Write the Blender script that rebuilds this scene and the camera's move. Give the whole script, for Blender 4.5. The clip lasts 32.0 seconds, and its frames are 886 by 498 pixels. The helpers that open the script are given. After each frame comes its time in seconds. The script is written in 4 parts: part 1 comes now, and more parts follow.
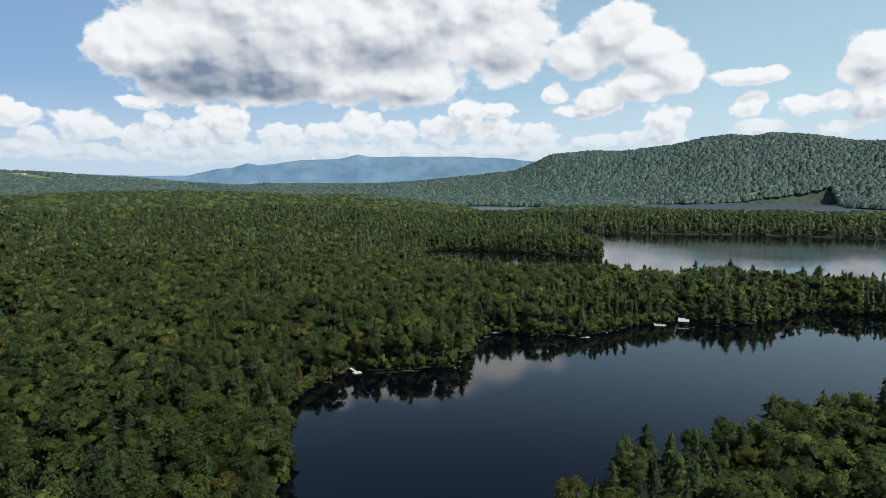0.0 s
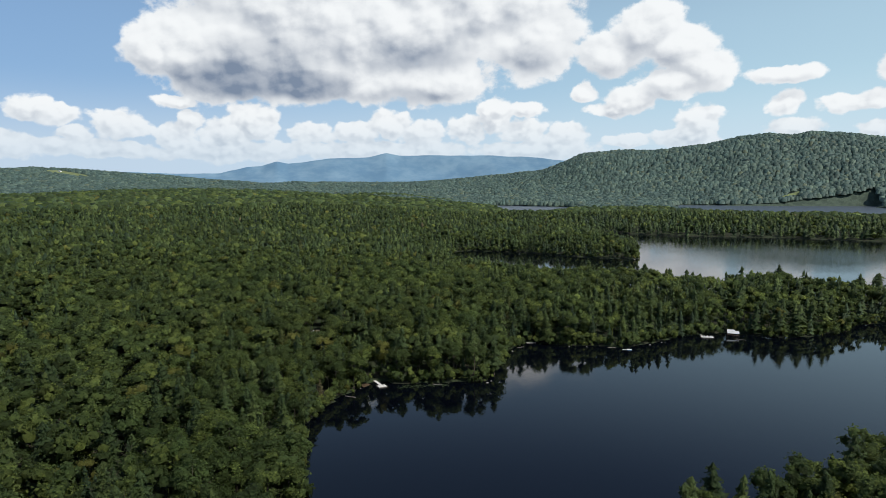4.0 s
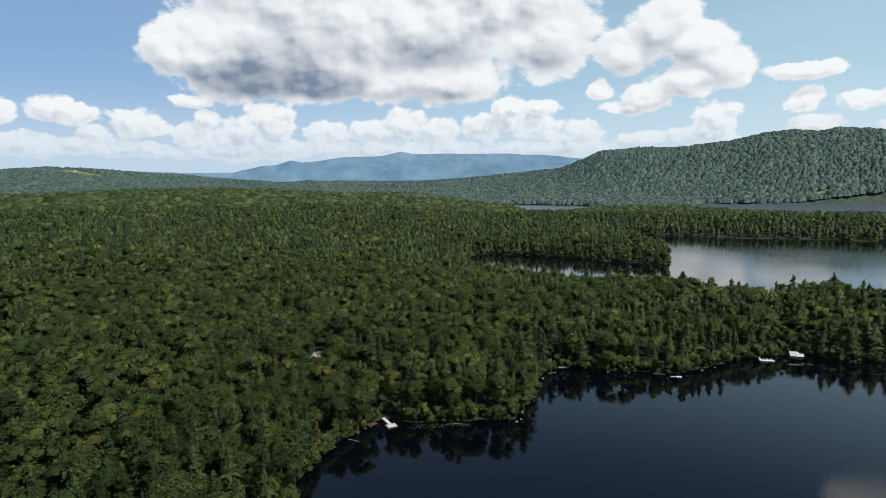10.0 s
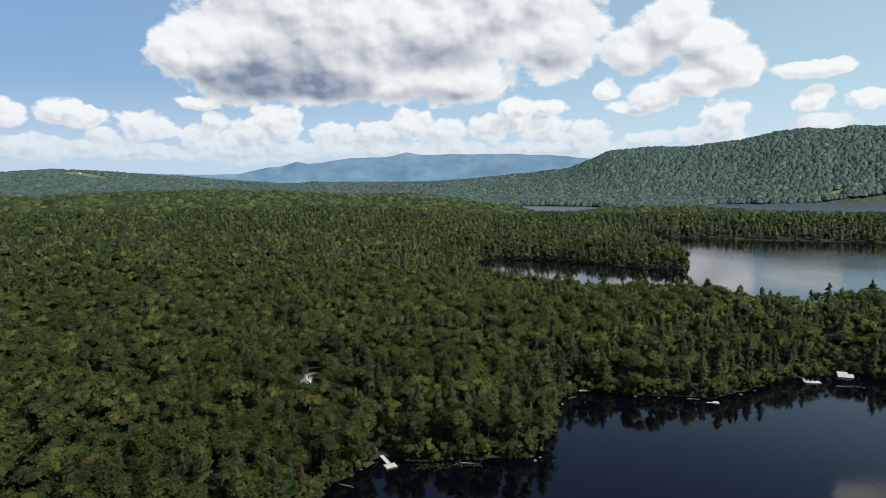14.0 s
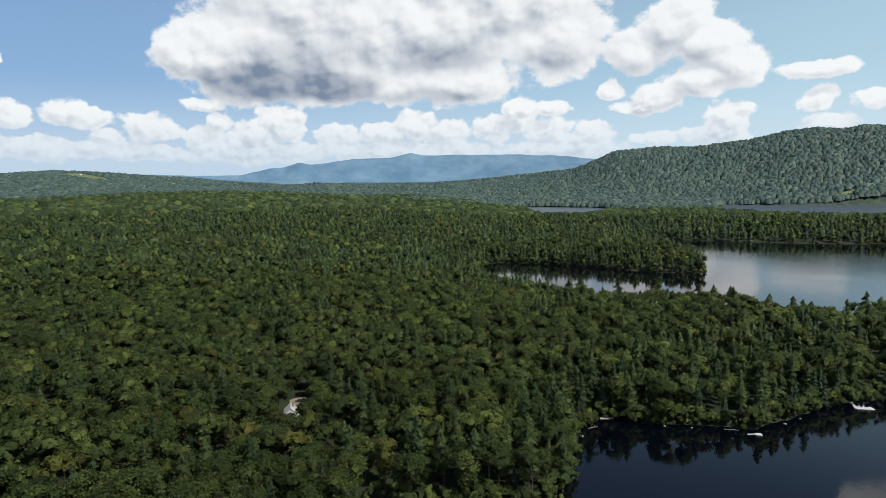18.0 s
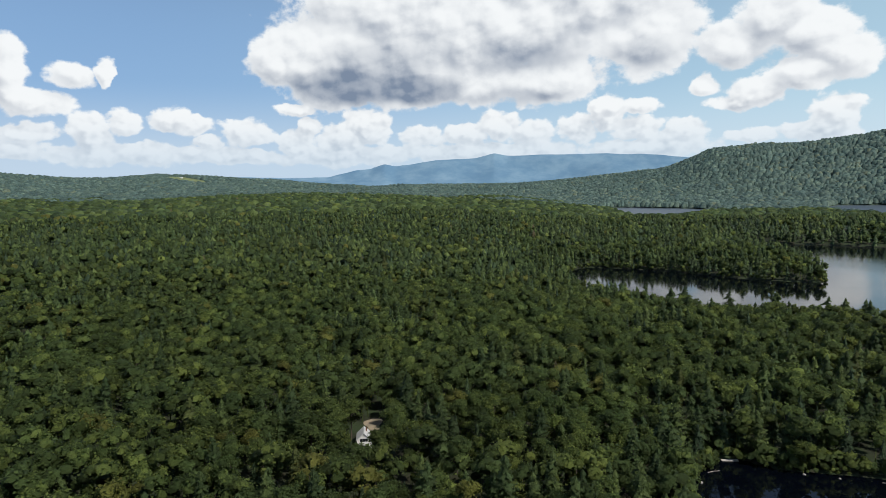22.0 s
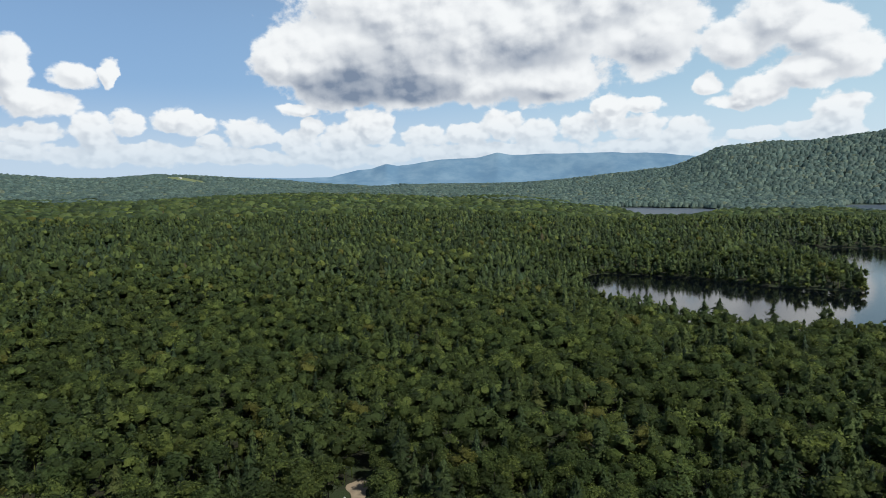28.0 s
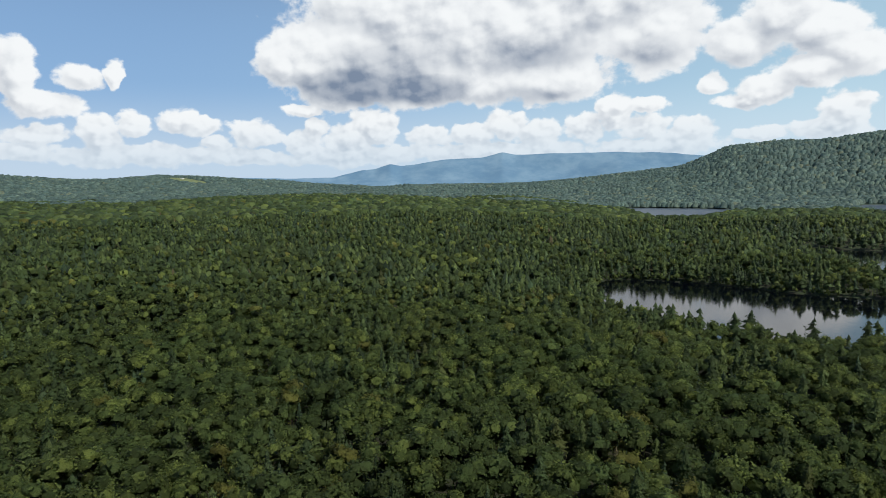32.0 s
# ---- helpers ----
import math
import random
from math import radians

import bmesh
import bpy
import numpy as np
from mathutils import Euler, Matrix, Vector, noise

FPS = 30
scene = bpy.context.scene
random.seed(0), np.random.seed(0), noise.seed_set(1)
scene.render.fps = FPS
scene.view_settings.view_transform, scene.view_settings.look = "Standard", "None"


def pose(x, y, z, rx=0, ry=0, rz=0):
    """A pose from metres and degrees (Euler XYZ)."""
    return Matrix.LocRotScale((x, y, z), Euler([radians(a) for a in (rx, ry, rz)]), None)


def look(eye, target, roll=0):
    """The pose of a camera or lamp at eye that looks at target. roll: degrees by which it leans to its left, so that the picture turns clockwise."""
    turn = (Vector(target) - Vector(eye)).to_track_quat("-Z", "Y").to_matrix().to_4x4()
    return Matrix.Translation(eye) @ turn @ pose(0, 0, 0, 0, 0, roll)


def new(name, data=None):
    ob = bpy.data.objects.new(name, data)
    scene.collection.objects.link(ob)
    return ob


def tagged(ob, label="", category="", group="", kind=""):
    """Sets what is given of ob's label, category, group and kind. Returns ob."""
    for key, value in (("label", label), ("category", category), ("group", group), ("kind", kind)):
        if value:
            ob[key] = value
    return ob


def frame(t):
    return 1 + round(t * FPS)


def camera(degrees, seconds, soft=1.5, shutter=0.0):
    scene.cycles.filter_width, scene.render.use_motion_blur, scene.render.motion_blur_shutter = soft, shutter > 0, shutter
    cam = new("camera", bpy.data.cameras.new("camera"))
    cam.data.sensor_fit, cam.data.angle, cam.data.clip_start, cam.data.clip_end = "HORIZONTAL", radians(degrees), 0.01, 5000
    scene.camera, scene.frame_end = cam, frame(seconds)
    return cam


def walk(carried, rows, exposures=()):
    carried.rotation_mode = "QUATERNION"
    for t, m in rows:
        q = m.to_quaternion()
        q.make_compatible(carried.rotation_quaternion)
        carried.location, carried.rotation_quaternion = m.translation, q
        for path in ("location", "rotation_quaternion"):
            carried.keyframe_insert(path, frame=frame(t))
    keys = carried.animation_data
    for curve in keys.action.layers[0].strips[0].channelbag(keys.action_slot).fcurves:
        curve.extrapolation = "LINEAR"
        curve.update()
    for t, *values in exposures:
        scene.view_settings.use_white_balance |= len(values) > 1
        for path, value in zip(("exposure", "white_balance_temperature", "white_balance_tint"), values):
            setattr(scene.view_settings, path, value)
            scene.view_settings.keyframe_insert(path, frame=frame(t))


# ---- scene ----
EXPO = 0.1
cam = camera(70.8, 32.0, soft=0.7)
PATH = [
    (0, (12.28, -3.23, 105.38), (9.27, 96.12, 94.40), -0.40),
    (0.5, (11.98, -0.61, 105.41), (8.45, 98.72, 94.44), -0.36),
    (1, (11.64, 2.06, 105.44), (7.51, 101.37, 94.44), -0.32),
    (1.5, (11.27, 4.88, 105.48), (6.53, 104.16, 94.50), -0.28),
    (2, (10.84, 7.91, 105.53), (5.54, 107.16, 94.51), -0.23),
    (2.5, (10.37, 11.16, 105.59), (4.51, 110.37, 94.53), -0.19),
    (3, (9.87, 14.63, 105.65), (3.53, 113.81, 94.56), -0.15),
    (3.5, (9.35, 18.28, 105.73), (2.49, 117.42, 94.63), -0.15),
    (5.5, (7.22, 33.60, 106.09), (-1.20, 132.60, 94.81), -0.17),
    (6, (6.67, 37.57, 106.18), (-2.06, 136.55, 94.91), -0.18),
    (6.5, (6.11, 41.66, 106.28), (-2.93, 140.60, 94.91), -0.18),
    (7, (5.55, 45.87, 106.37), (-3.76, 144.79, 95.00), -0.19),
    (7.5, (4.99, 50.21, 106.45), (-4.58, 149.10, 95.09), -0.20),
    (8, (4.45, 54.64, 106.54), (-5.40, 153.50, 95.18), -0.20),
    (8.5, (3.92, 59.15, 106.63), (-6.15, 157.99, 95.26), -0.23),
    (9, (3.41, 63.70, 106.71), (-6.19, 162.59, 95.35), -0.26),
    (9.5, (2.92, 68.29, 106.80), (-6.68, 167.17, 95.43), -0.29),
    (10, (2.46, 72.87, 106.89), (-7.25, 171.75, 95.52), -0.32),
    (10.5, (2.01, 77.43, 106.98), (-7.84, 176.29, 95.61), -0.35),
    (11, (1.56, 81.96, 107.06), (-8.51, 180.80, 95.68), -0.38),
    (11.5, (1.13, 86.49, 107.13), (-9.00, 185.32, 95.75), -0.40),
    (12, (0.70, 91.01, 107.19), (-9.66, 189.82, 95.81), -0.43),
    (12.5, (0.28, 95.55, 107.23), (-10.17, 194.36, 95.93), -0.46),
    (13, (-0.13, 100.11, 107.25), (-10.68, 198.90, 95.95), -0.49),
    (13.5, (-0.53, 104.68, 107.26), (-11.23, 203.46, 95.96), -0.52),
    (14, (-0.93, 109.25, 107.25), (-11.73, 208.03, 96.00), -0.55),
    (14.5, (-1.35, 113.81, 107.23), (-12.19, 212.59, 96.07), -0.56),
    (16.5, (-3.09, 132.00, 107.09), (-14.22, 230.75, 95.93), -0.60),
    (17, (-3.54, 136.61, 107.04), (-14.76, 235.35, 95.88), -0.61),
    (17.5, (-4.00, 141.20, 106.98), (-15.36, 239.92, 95.82), -0.62),
    (18, (-4.48, 145.66, 106.90), (-15.88, 244.38, 95.79), -0.63),
    (18.5, (-5.01, 149.84, 106.81), (-16.46, 248.56, 95.70), -0.64),
    (19, (-5.62, 153.70, 106.71), (-17.12, 252.42, 95.69), -0.65),
    (19.2, (-5.90, 155.15, 106.67), (-17.76, 253.84, 95.65), -0.68),
    (19.4, (-6.19, 156.58, 106.63), (-21.94, 254.72, 95.65), -0.70),
    (19.5, (-6.35, 157.29, 106.61), (-23.34, 255.22, 95.65), -0.72),
    (19.8, (-6.84, 159.39, 106.55), (-33.21, 255.24, 95.74), -0.76),
    (20, (-7.20, 160.79, 106.52), (-35.78, 256.02, 95.75), -0.78),
    (20.5, (-8.17, 164.40, 106.46), (-36.85, 259.59, 95.71), -0.85),
    (21, (-9.23, 168.17, 106.44), (-37.20, 263.58, 95.69), -0.92),
    (21.2, (-9.67, 169.74, 106.44), (-36.50, 265.47, 95.67), -0.94),
    (21.5, (-10.34, 172.14, 106.45), (-35.56, 268.30, 95.65), -0.98),
    (21.8, (-11.01, 174.61, 106.47), (-35.47, 270.97, 95.66), -1.02),
    (22, (-11.46, 176.29, 106.49), (-35.88, 272.66, 95.69), -1.05),
    (22.5, (-12.58, 180.61, 106.56), (-37.00, 276.98, 95.76), -1.06),
    (23, (-13.69, 185.04, 106.64), (-38.15, 281.40, 95.85), -1.07),
    (23.5, (-14.80, 189.51, 106.72), (-39.26, 285.87, 95.93), -1.09),
    (24, (-15.90, 193.99, 106.79), (-40.41, 290.34, 96.00), -1.10),
    (24.5, (-17.00, 198.46, 106.83), (-41.59, 294.78, 96.05), -1.11),
    (25, (-18.10, 202.90, 106.85), (-42.74, 299.21, 96.07), -1.12),
    (25.5, (-19.20, 207.30, 106.83), (-43.88, 303.61, 96.05), -1.14),
    (27.5, (-23.60, 224.73, 106.60), (-48.46, 320.98, 95.75), -1.19),
    (28, (-24.70, 229.05, 106.56), (-49.56, 325.30, 95.72), -1.20),
    (28.5, (-25.80, 233.35, 106.55), (-50.74, 329.58, 95.71), -1.21),
    (29, (-26.90, 237.66, 106.57), (-51.97, 333.86, 95.74), -1.23),
    (29.5, (-28.00, 242.05, 106.62), (-53.07, 338.24, 95.79), -1.24),
    (30, (-29.10, 246.52, 106.69), (-54.17, 342.71, 95.86), -1.25),
    (30.5, (-30.20, 251.07, 106.77), (-55.28, 347.27, 95.94), -1.26),
    (31, (-31.30, 255.69, 106.86), (-56.38, 351.89, 96.03), -1.28),
    (31.5, (-32.40, 260.34, 106.95), (-57.65, 356.49, 96.13), -1.29),
    (32, (-33.50, 264.99, 107.04), (-59.05, 361.07, 96.23), -1.30),
]
walk(cam, [(t, look(eye, target, roll)) for t, eye, target, roll in PATH], exposures=((0, EXPO), (32, EXPO)))

# ---- world, sun ----
SUN_AZ, SUN_EL = radians(118), radians(50)      # clockwise from north (+y), height
SUN_DIR = Vector((math.sin(SUN_AZ) * math.cos(SUN_EL), math.cos(SUN_AZ) * math.cos(SUN_EL), math.sin(SUN_EL)))
sun_data = bpy.data.lights.new("sun", "SUN")
sun_data.energy, sun_data.angle, sun_data.color = 3.4, radians(0.53), (1.0, 0.95, 0.86)
sun = new("sun", sun_data)
sun.matrix_world = look((0, 0, 900), Vector((0, 0, 900)) - SUN_DIR)


class Nodes:
    """Short hand for a node tree."""

    def __init__(self, tree):
        self.tree = tree
        tree.nodes.clear()

    def n(self, kind, **props):
        nd = self.tree.nodes.new(kind)
        for k, v in props.items():
            if k == "operation":
                nd.operation = v
            elif k == "blend_type":
                nd.blend_type = v
            elif k == "data_type":
                nd.data_type = v
        return nd

    def to(self, sock, v):
        if isinstance(v, bpy.types.NodeSocket):
            self.tree.links.new(v, sock)
        else:
            sock.default_value = v

    def math(self, op, a, b=0.0, c=0.0, clamp=False):
        nd = self.n("ShaderNodeMath", operation=op)
        nd.use_clamp = clamp
        for i, v in enumerate((a, b, c)):
            self.to(nd.inputs[i], v)
        return nd.outputs[0]

    def vec(self, op, a, b=(0, 0, 0)):
        nd = self.n("ShaderNodeVectorMath", operation=op)
        self.to(nd.inputs[0], a)
        self.to(nd.inputs[1], b)
        return nd.outputs["Value"] if op in ("LENGTH", "DOT_PRODUCT", "DISTANCE") else nd.outputs["Vector"]

    def xyz(self, x, y, z=0.0):
        nd = self.n("ShaderNodeCombineXYZ")
        for i, v in enumerate((x, y, z)):
            self.to(nd.inputs[i], v)
        return nd.outputs[0]

    def mix(self, f, a, b, blend="MIX"):
        nd = self.n("ShaderNodeMix", data_type="RGBA", blend_type=blend)
        nd.clamp_factor = True
        self.to(nd.inputs[0], f)
        self.to(nd.inputs[6], a)
        self.to(nd.inputs[7], b)
        return nd.outputs[2]

    def smooth(self, v, lo, hi):
        nd = self.n("ShaderNodeMapRange")
        nd.interpolation_type = "SMOOTHSTEP"
        self.to(nd.inputs[0], v)
        self.to(nd.inputs[1], lo)
        self.to(nd.inputs[2], hi)
        return nd.outputs[0]

    def noise(self, vec, scale, detail=2.0, rough=0.5, lac=2.0):
        nd = self.n("ShaderNodeTexNoise")
        self.to(nd.inputs["Vector"], vec)
        self.to(nd.inputs["Scale"], scale)
        nd.inputs["Detail"].default_value = detail
        nd.inputs["Roughness"].default_value = rough
        nd.inputs["Lacunarity"].default_value = lac
        return nd.outputs[0]


# cumulus: azimuth and height of each heap in degrees, half width, half height
BIG_CLOUD = [(-10.8, 13.6, 16.7, 5.6), (-18.5, 11.0, 8.1, 4.7), (-26.8, 11.3, 3.4, 3.5), (-28.6, 10.1, 2.2, 2.0), (-23.6, 8.3, 4.2, 2.0), (-17.2, 8.4, 6.0, 2.0), (-4.9, 8.7, 5.7, 2.4), (-10.5, 8.6, 4.5, 2.0),
             (4.2, 12.2, 4.6, 4.0), (-2.8, 14.8, 11.5, 4.2), (-18.5, 15.0, 8.4, 3.6), (-6, 17.0, 9, 3.0)]
RIGHT_CLOUDS = [(13.4, 12.2, 3.4, 2.5), (10.6, 10.6, 3.7, 1.9), (15.8, 10.9, 3.5, 2.0), (17.9, 9.0, 3.0, 1.8), (15.9, 8.0, 3.5, 1.4), (8.3, 7.5, 1.3, 1.0), (12.1, 6.6, 2.4, 1.2), (10.7, 6.0, 2.5, 0.7), (17.8, 4.8, 2.1, 1.6),
                (16.5, 3.5, 3.3, 0.9), (12.0, 3.3, 2.5, 0.8), (24.1, 8.1, 2.6, 0.7), (24.0, 6.0, 1.6, 1.2), (28.6, 5.8, 3.1, 0.9), (32.4, 5.6, 2.0, 1.4), (32.4, 8.6, 2.2, 2.2), (25.1, 4.0, 2.3, 0.7), (30.6, 3.8, 1.9, 0.7)]
LOW_BAND = [(0.4, 5.6, 2.0, 1.8), (3.2, 4.2, 2.7, 1.6), (6.8, 3.8, 2.3, 1.3), (-2.1, 4.3, 2.2, 1.6), (-8.7, 4.9, 2.5, 1.5), (-6.0, 4.1, 2.4, 1.5), (-12.0, 4.3, 2.1, 1.3), (-15.9, 4.0, 2.4, 1.1), (-20.8, 4.8, 2.6, 2.0),
            (-22.9, 3.9, 2.7, 1.6), (-25.9, 4.8, 1.3, 1.3), (-27.2, 3.7, 1.9, 1.3), (-31.4, 4.4, 2.5, 1.5), (-27.2, 6.4, 1.8, 0.7), (-34.6, 3.6, 1.2, 0.8), (-22.5, 2.4, 7.3, 1.1), (-10.0, 2.6, 10.2, 1.1), (3.8, 2.6, 6.7, 1.0), (3.2, 6.2, 2.1, 0.8)]
LEFT_CLOUDS = [(-48.4, 9.1, 1.4, 2.4), (-46.8, 6.4, 3.0, 1.2), (-44.4, 8.8, 1.9, 1.2), (-41.7, 9.2, 0.8, 1.3), (-43.2, 4.2, 1.8, 2.0), (-40.6, 5.1, 1.6, 1.3), (-37.4, 5.5, 2.2, 1.2), (-35.4, 5.0, 1.8, 1.0), (-47.7, 4.3, 2.6, 0.9),
               (-40.1, 2.6, 9.2, 1.0), (-48.2, 3.0, 2.8, 0.9), (-31.7, 2.4, 4.5, 0.8)]
UNSEEN_CLOUDS = [(-60, 12, 8, 5), (45, 14, 9, 5), (60, 9, 9, 4), (48, 6, 7, 3), (31, 24, 4, 1.6), (-75, 8, 10, 4), (90, 12, 12, 4), (150, 14, 14, 6), (-130, 12, 14, 5)]
CLOUDS = BIG_CLOUD + RIGHT_CLOUDS + LOW_BAND + LEFT_CLOUDS + UNSEEN_CLOUDS
# grey bases: azimuth, height, half sizes, depth of the grey
BASES = [(-22.5, 8.4, 4.6, 1.9, 1.0), (-17.0, 8.2, 5.4, 1.6, 0.95), (-19.5, 10.2, 6.0, 2.4, 0.45), (-6.5, 10.6, 5.2, 1.5, 0.50), (3.6, 10.6, 3.4, 1.4, 0.34), (-8.0, 7.4, 5.0, 1.0, 0.35), (11.2, 9.1, 3.2, 0.7, 0.25), (32.5, 4.8, 2.2, 0.6, 0.4)]
world = bpy.data.worlds.new("sky")
scene.world = world
world.use_nodes = True
W = Nodes(world.node_tree)
sky = W.n("ShaderNodeTexSky")
sky.sky_type = "NISHITA"
sky.sun_disc, sky.sun_elevation, sky.sun_rotation = False, SUN_EL, SUN_AZ
sky.altitude, sky.air_density, sky.dust_density, sky.ozone_density = 200, 1.0, 0.7, 1.5


def cloud_group():
    """Density, relief and grey base of the heaps at a place (azimuth, height) in degrees."""
    g = bpy.data.node_groups.new("cloud_density", "ShaderNodeTree")
    g.interface.new_socket("Place", in_out="INPUT", socket_type="NodeSocketVector")
    for out_name in ("Density", "Relief", "Base"):
        g.interface.new_socket(out_name, in_out="OUTPUT", socket_type="NodeSocketFloat")
    G = Nodes(g)
    inp, out = G.n("NodeGroupInput"), G.n("NodeGroupOutput")
    p = inp.outputs[0]
    warp = G.n("ShaderNodeTexNoise")
    G.to(warp.inputs["Vector"], p)
    warp.inputs["Scale"].default_value, warp.inputs["Detail"].default_value = 0.4, 4
    off = G.vec("MULTIPLY", G.vec("SUBTRACT", warp.outputs["Color"], (0.5, 0.5, 0.5)), (2.2, 1.3, 0))
    q = G.vec("ADD", p, off)

    def reach(az, el, a, b):
        return G.math("SUBTRACT", 1.0, G.vec("LENGTH", G.vec("MULTIPLY", G.vec("SUBTRACT", q, (az, el, 0)), (1 / a, 1 / b, 0))))

    field = None
    for heap in CLOUDS:
        one = reach(*heap)
        field = one if field is None else G.math("SMOOTH_MAX", one, field, 0.15)
    base = 0.0
    for az, el, a, b, depth in BASES:
        base = G.math("MAXIMUM", base, G.math("MULTIPLY", G.smooth(reach(az, el, a, b), -0.25, 0.65), depth))
    round_ = G.vec("ADD", G.vec("MULTIPLY", p, (1.0, 1.25, 1.0)), G.vec("MULTIPLY", off, (0.3, 0.3, 0)))

    def heaps(scale):
        vor = G.n("ShaderNodeTexVoronoi")
        vor.feature = "SMOOTH_F1"
        G.to(vor.inputs["Vector"], round_)
        vor.inputs["Scale"].default_value, vor.inputs["Smoothness"].default_value = scale, 0.45
        return G.math("SUBTRACT", 0.45, vor.outputs["Distance"])

    up = G.n("ShaderNodeSeparateXYZ")
    G.to(up.inputs[0], p)
    low = G.smooth(up.outputs[1], 7.6, 5.4)
    large, middle, small = heaps(0.30), heaps(0.75), heaps(1.7)
    lump = G.math("ADD", G.math("MULTIPLY", large, G.math("SUBTRACT", 0.8, G.math("MULTIPLY", low, 0.6))), G.math("MULTIPLY", middle, G.math("ADD", 0.26, G.math("MULTIPLY", low, 0.39))))
    lump = G.math("ADD", lump, G.math("MULTIPLY", small, G.math("ADD", 0.05, G.math("MULTIPLY", low, 0.29))))
    fine = G.math("SUBTRACT", G.noise(round_, 0.9, 8.0, 0.6), 0.5)
    rise = G.math("MINIMUM", field, 0.75)
    G.to(out.inputs[0], G.math("ADD", G.math("ADD", G.math("MULTIPLY", field, 1.7), G.math("SUBTRACT", 0.16, G.math("MULTIPLY", low, 0.17))), G.math("ADD", lump, G.math("MULTIPLY", fine, 0.95))))
    G.to(out.inputs[1], G.math("ADD", G.math("ADD", G.math("MULTIPLY", rise, 0.7), lump), G.math("MULTIPLY", fine, 0.30)))
    G.to(out.inputs[2], base)
    return g


def build_world():
    grp = cloud_group()
    tc = W.n("ShaderNodeTexCoord")
    sep = W.n("ShaderNodeSeparateXYZ")
    W.to(sep.inputs[0], tc.outputs["Generated"])
    az = W.math("MULTIPLY", W.math("ARCTAN2", sep.outputs[0], sep.outputs[1]), 180 / math.pi)
    el = W.math("MULTIPLY", W.math("ARCSINE", sep.outputs[2]), 180 / math.pi)
    place = W.xyz(az, el)

    def dens(shift):
        nd = W.n("ShaderNodeGroup")
        nd.node_tree = grp
        W.to(nd.inputs[0], W.vec("ADD", place, shift))
        return nd

    here, sunward, wide = dens((0, 0, 0)), dens((0.35, 0.45, 0)), dens((0.9, 1.5, 0))
    cover = W.smooth(here.outputs[0], -0.04, 0.36)
    # sides turned from the sun are greyer, at two scales
    side = W.smooth(W.math("SUBTRACT", sunward.outputs[1], here.outputs[1]), -0.22, 0.42)
    flank = W.smooth(W.math("SUBTRACT", wide.outputs[1], here.outputs[1]), -0.30, 0.75)
    thick = W.smooth(here.outputs[0], 0.15, 0.9)
    soft = W.math("MULTIPLY", W.math("ADD", W.math("MULTIPLY", side, 0.36), W.math("MULTIPLY", flank, 0.42)), W.math("ADD", 0.45, W.math("MULTIPLY", thick, 0.55)))
    shade = W.math("ADD", soft, W.math("MULTIPLY", here.outputs[2], 0.74), clamp=True)
    body = W.mix(shade, (0.85, 0.875, 0.89, 1), (0.19, 0.245, 0.34, 1))
    low = W.smooth(el, 6.5, 0.5)
    body = W.mix(W.math("MULTIPLY", low, 0.62), body, (0.53, 0.65, 0.76, 1))
    skycol = W.vec("MULTIPLY", sky.outputs[0], (SKY_GAIN, SKY_GAIN, SKY_GAIN))
    # thin milky haze near the horizon and towards the sun
    haze = W.math("ADD", W.math("MULTIPLY", W.smooth(el, 27.0, 11.0), 0.62), W.math("MULTIPLY", W.smooth(el, 12.0, 0.0), 0.25))
    skycol = W.mix(haze, skycol, W.mix(W.smooth(az, -45.0, 35.0), (0.22, 0.40, 0.68, 1), (0.50, 0.72, 0.84, 1)))
    skycol = W.mix(W.math("MULTIPLY", W.smooth(el, 9.0, 1.0), 0.72), skycol, (0.58, 0.69, 0.79, 1))
    back = W.n("ShaderNodeBackground")
    W.to(back.inputs[0], W.mix(W.math("MULTIPLY", cover, W.math("SUBTRACT", 1.0, W.math("MULTIPLY", low, 0.22))), skycol, body))
    back.inputs[1].default_value = 1.0
    out = W.n("ShaderNodeOutputWorld")
    W.to(out.inputs[0], back.outputs[0])


SKY_GAIN = 0.088
build_world()

# ---- materials ----


def material(name, build):
    m = bpy.data.materials.new(name)
    m.use_nodes = True
    N = Nodes(m.node_tree)
    out = N.n("ShaderNodeOutputMaterial")
    N.to(out.inputs[0], build(N))
    return m


def principled(N, color, rough=0.6, metal=0.0, bump=None, spec=0.5, ior=1.45):
    b = N.n("ShaderNodeBsdfPrincipled")
    N.to(b.inputs["Base Color"], color)
    N.to(b.inputs["Roughness"], rough)
    N.to(b.inputs["Metallic"], metal)
    b.inputs["IOR"].default_value = ior
    N.to(b.inputs["Specular IOR Level"], spec)
    if bump is not None:
        N.to(b.inputs["Normal"], bump)
    return b.outputs[0]


def bumped(N, height, strength, distance):
    nd = N.n("ShaderNodeBump")
    N.to(nd.inputs["Height"], height)
    nd.inputs["Strength"].default_value, nd.inputs["Distance"].default_value = strength, distance
    return nd.outputs[0]


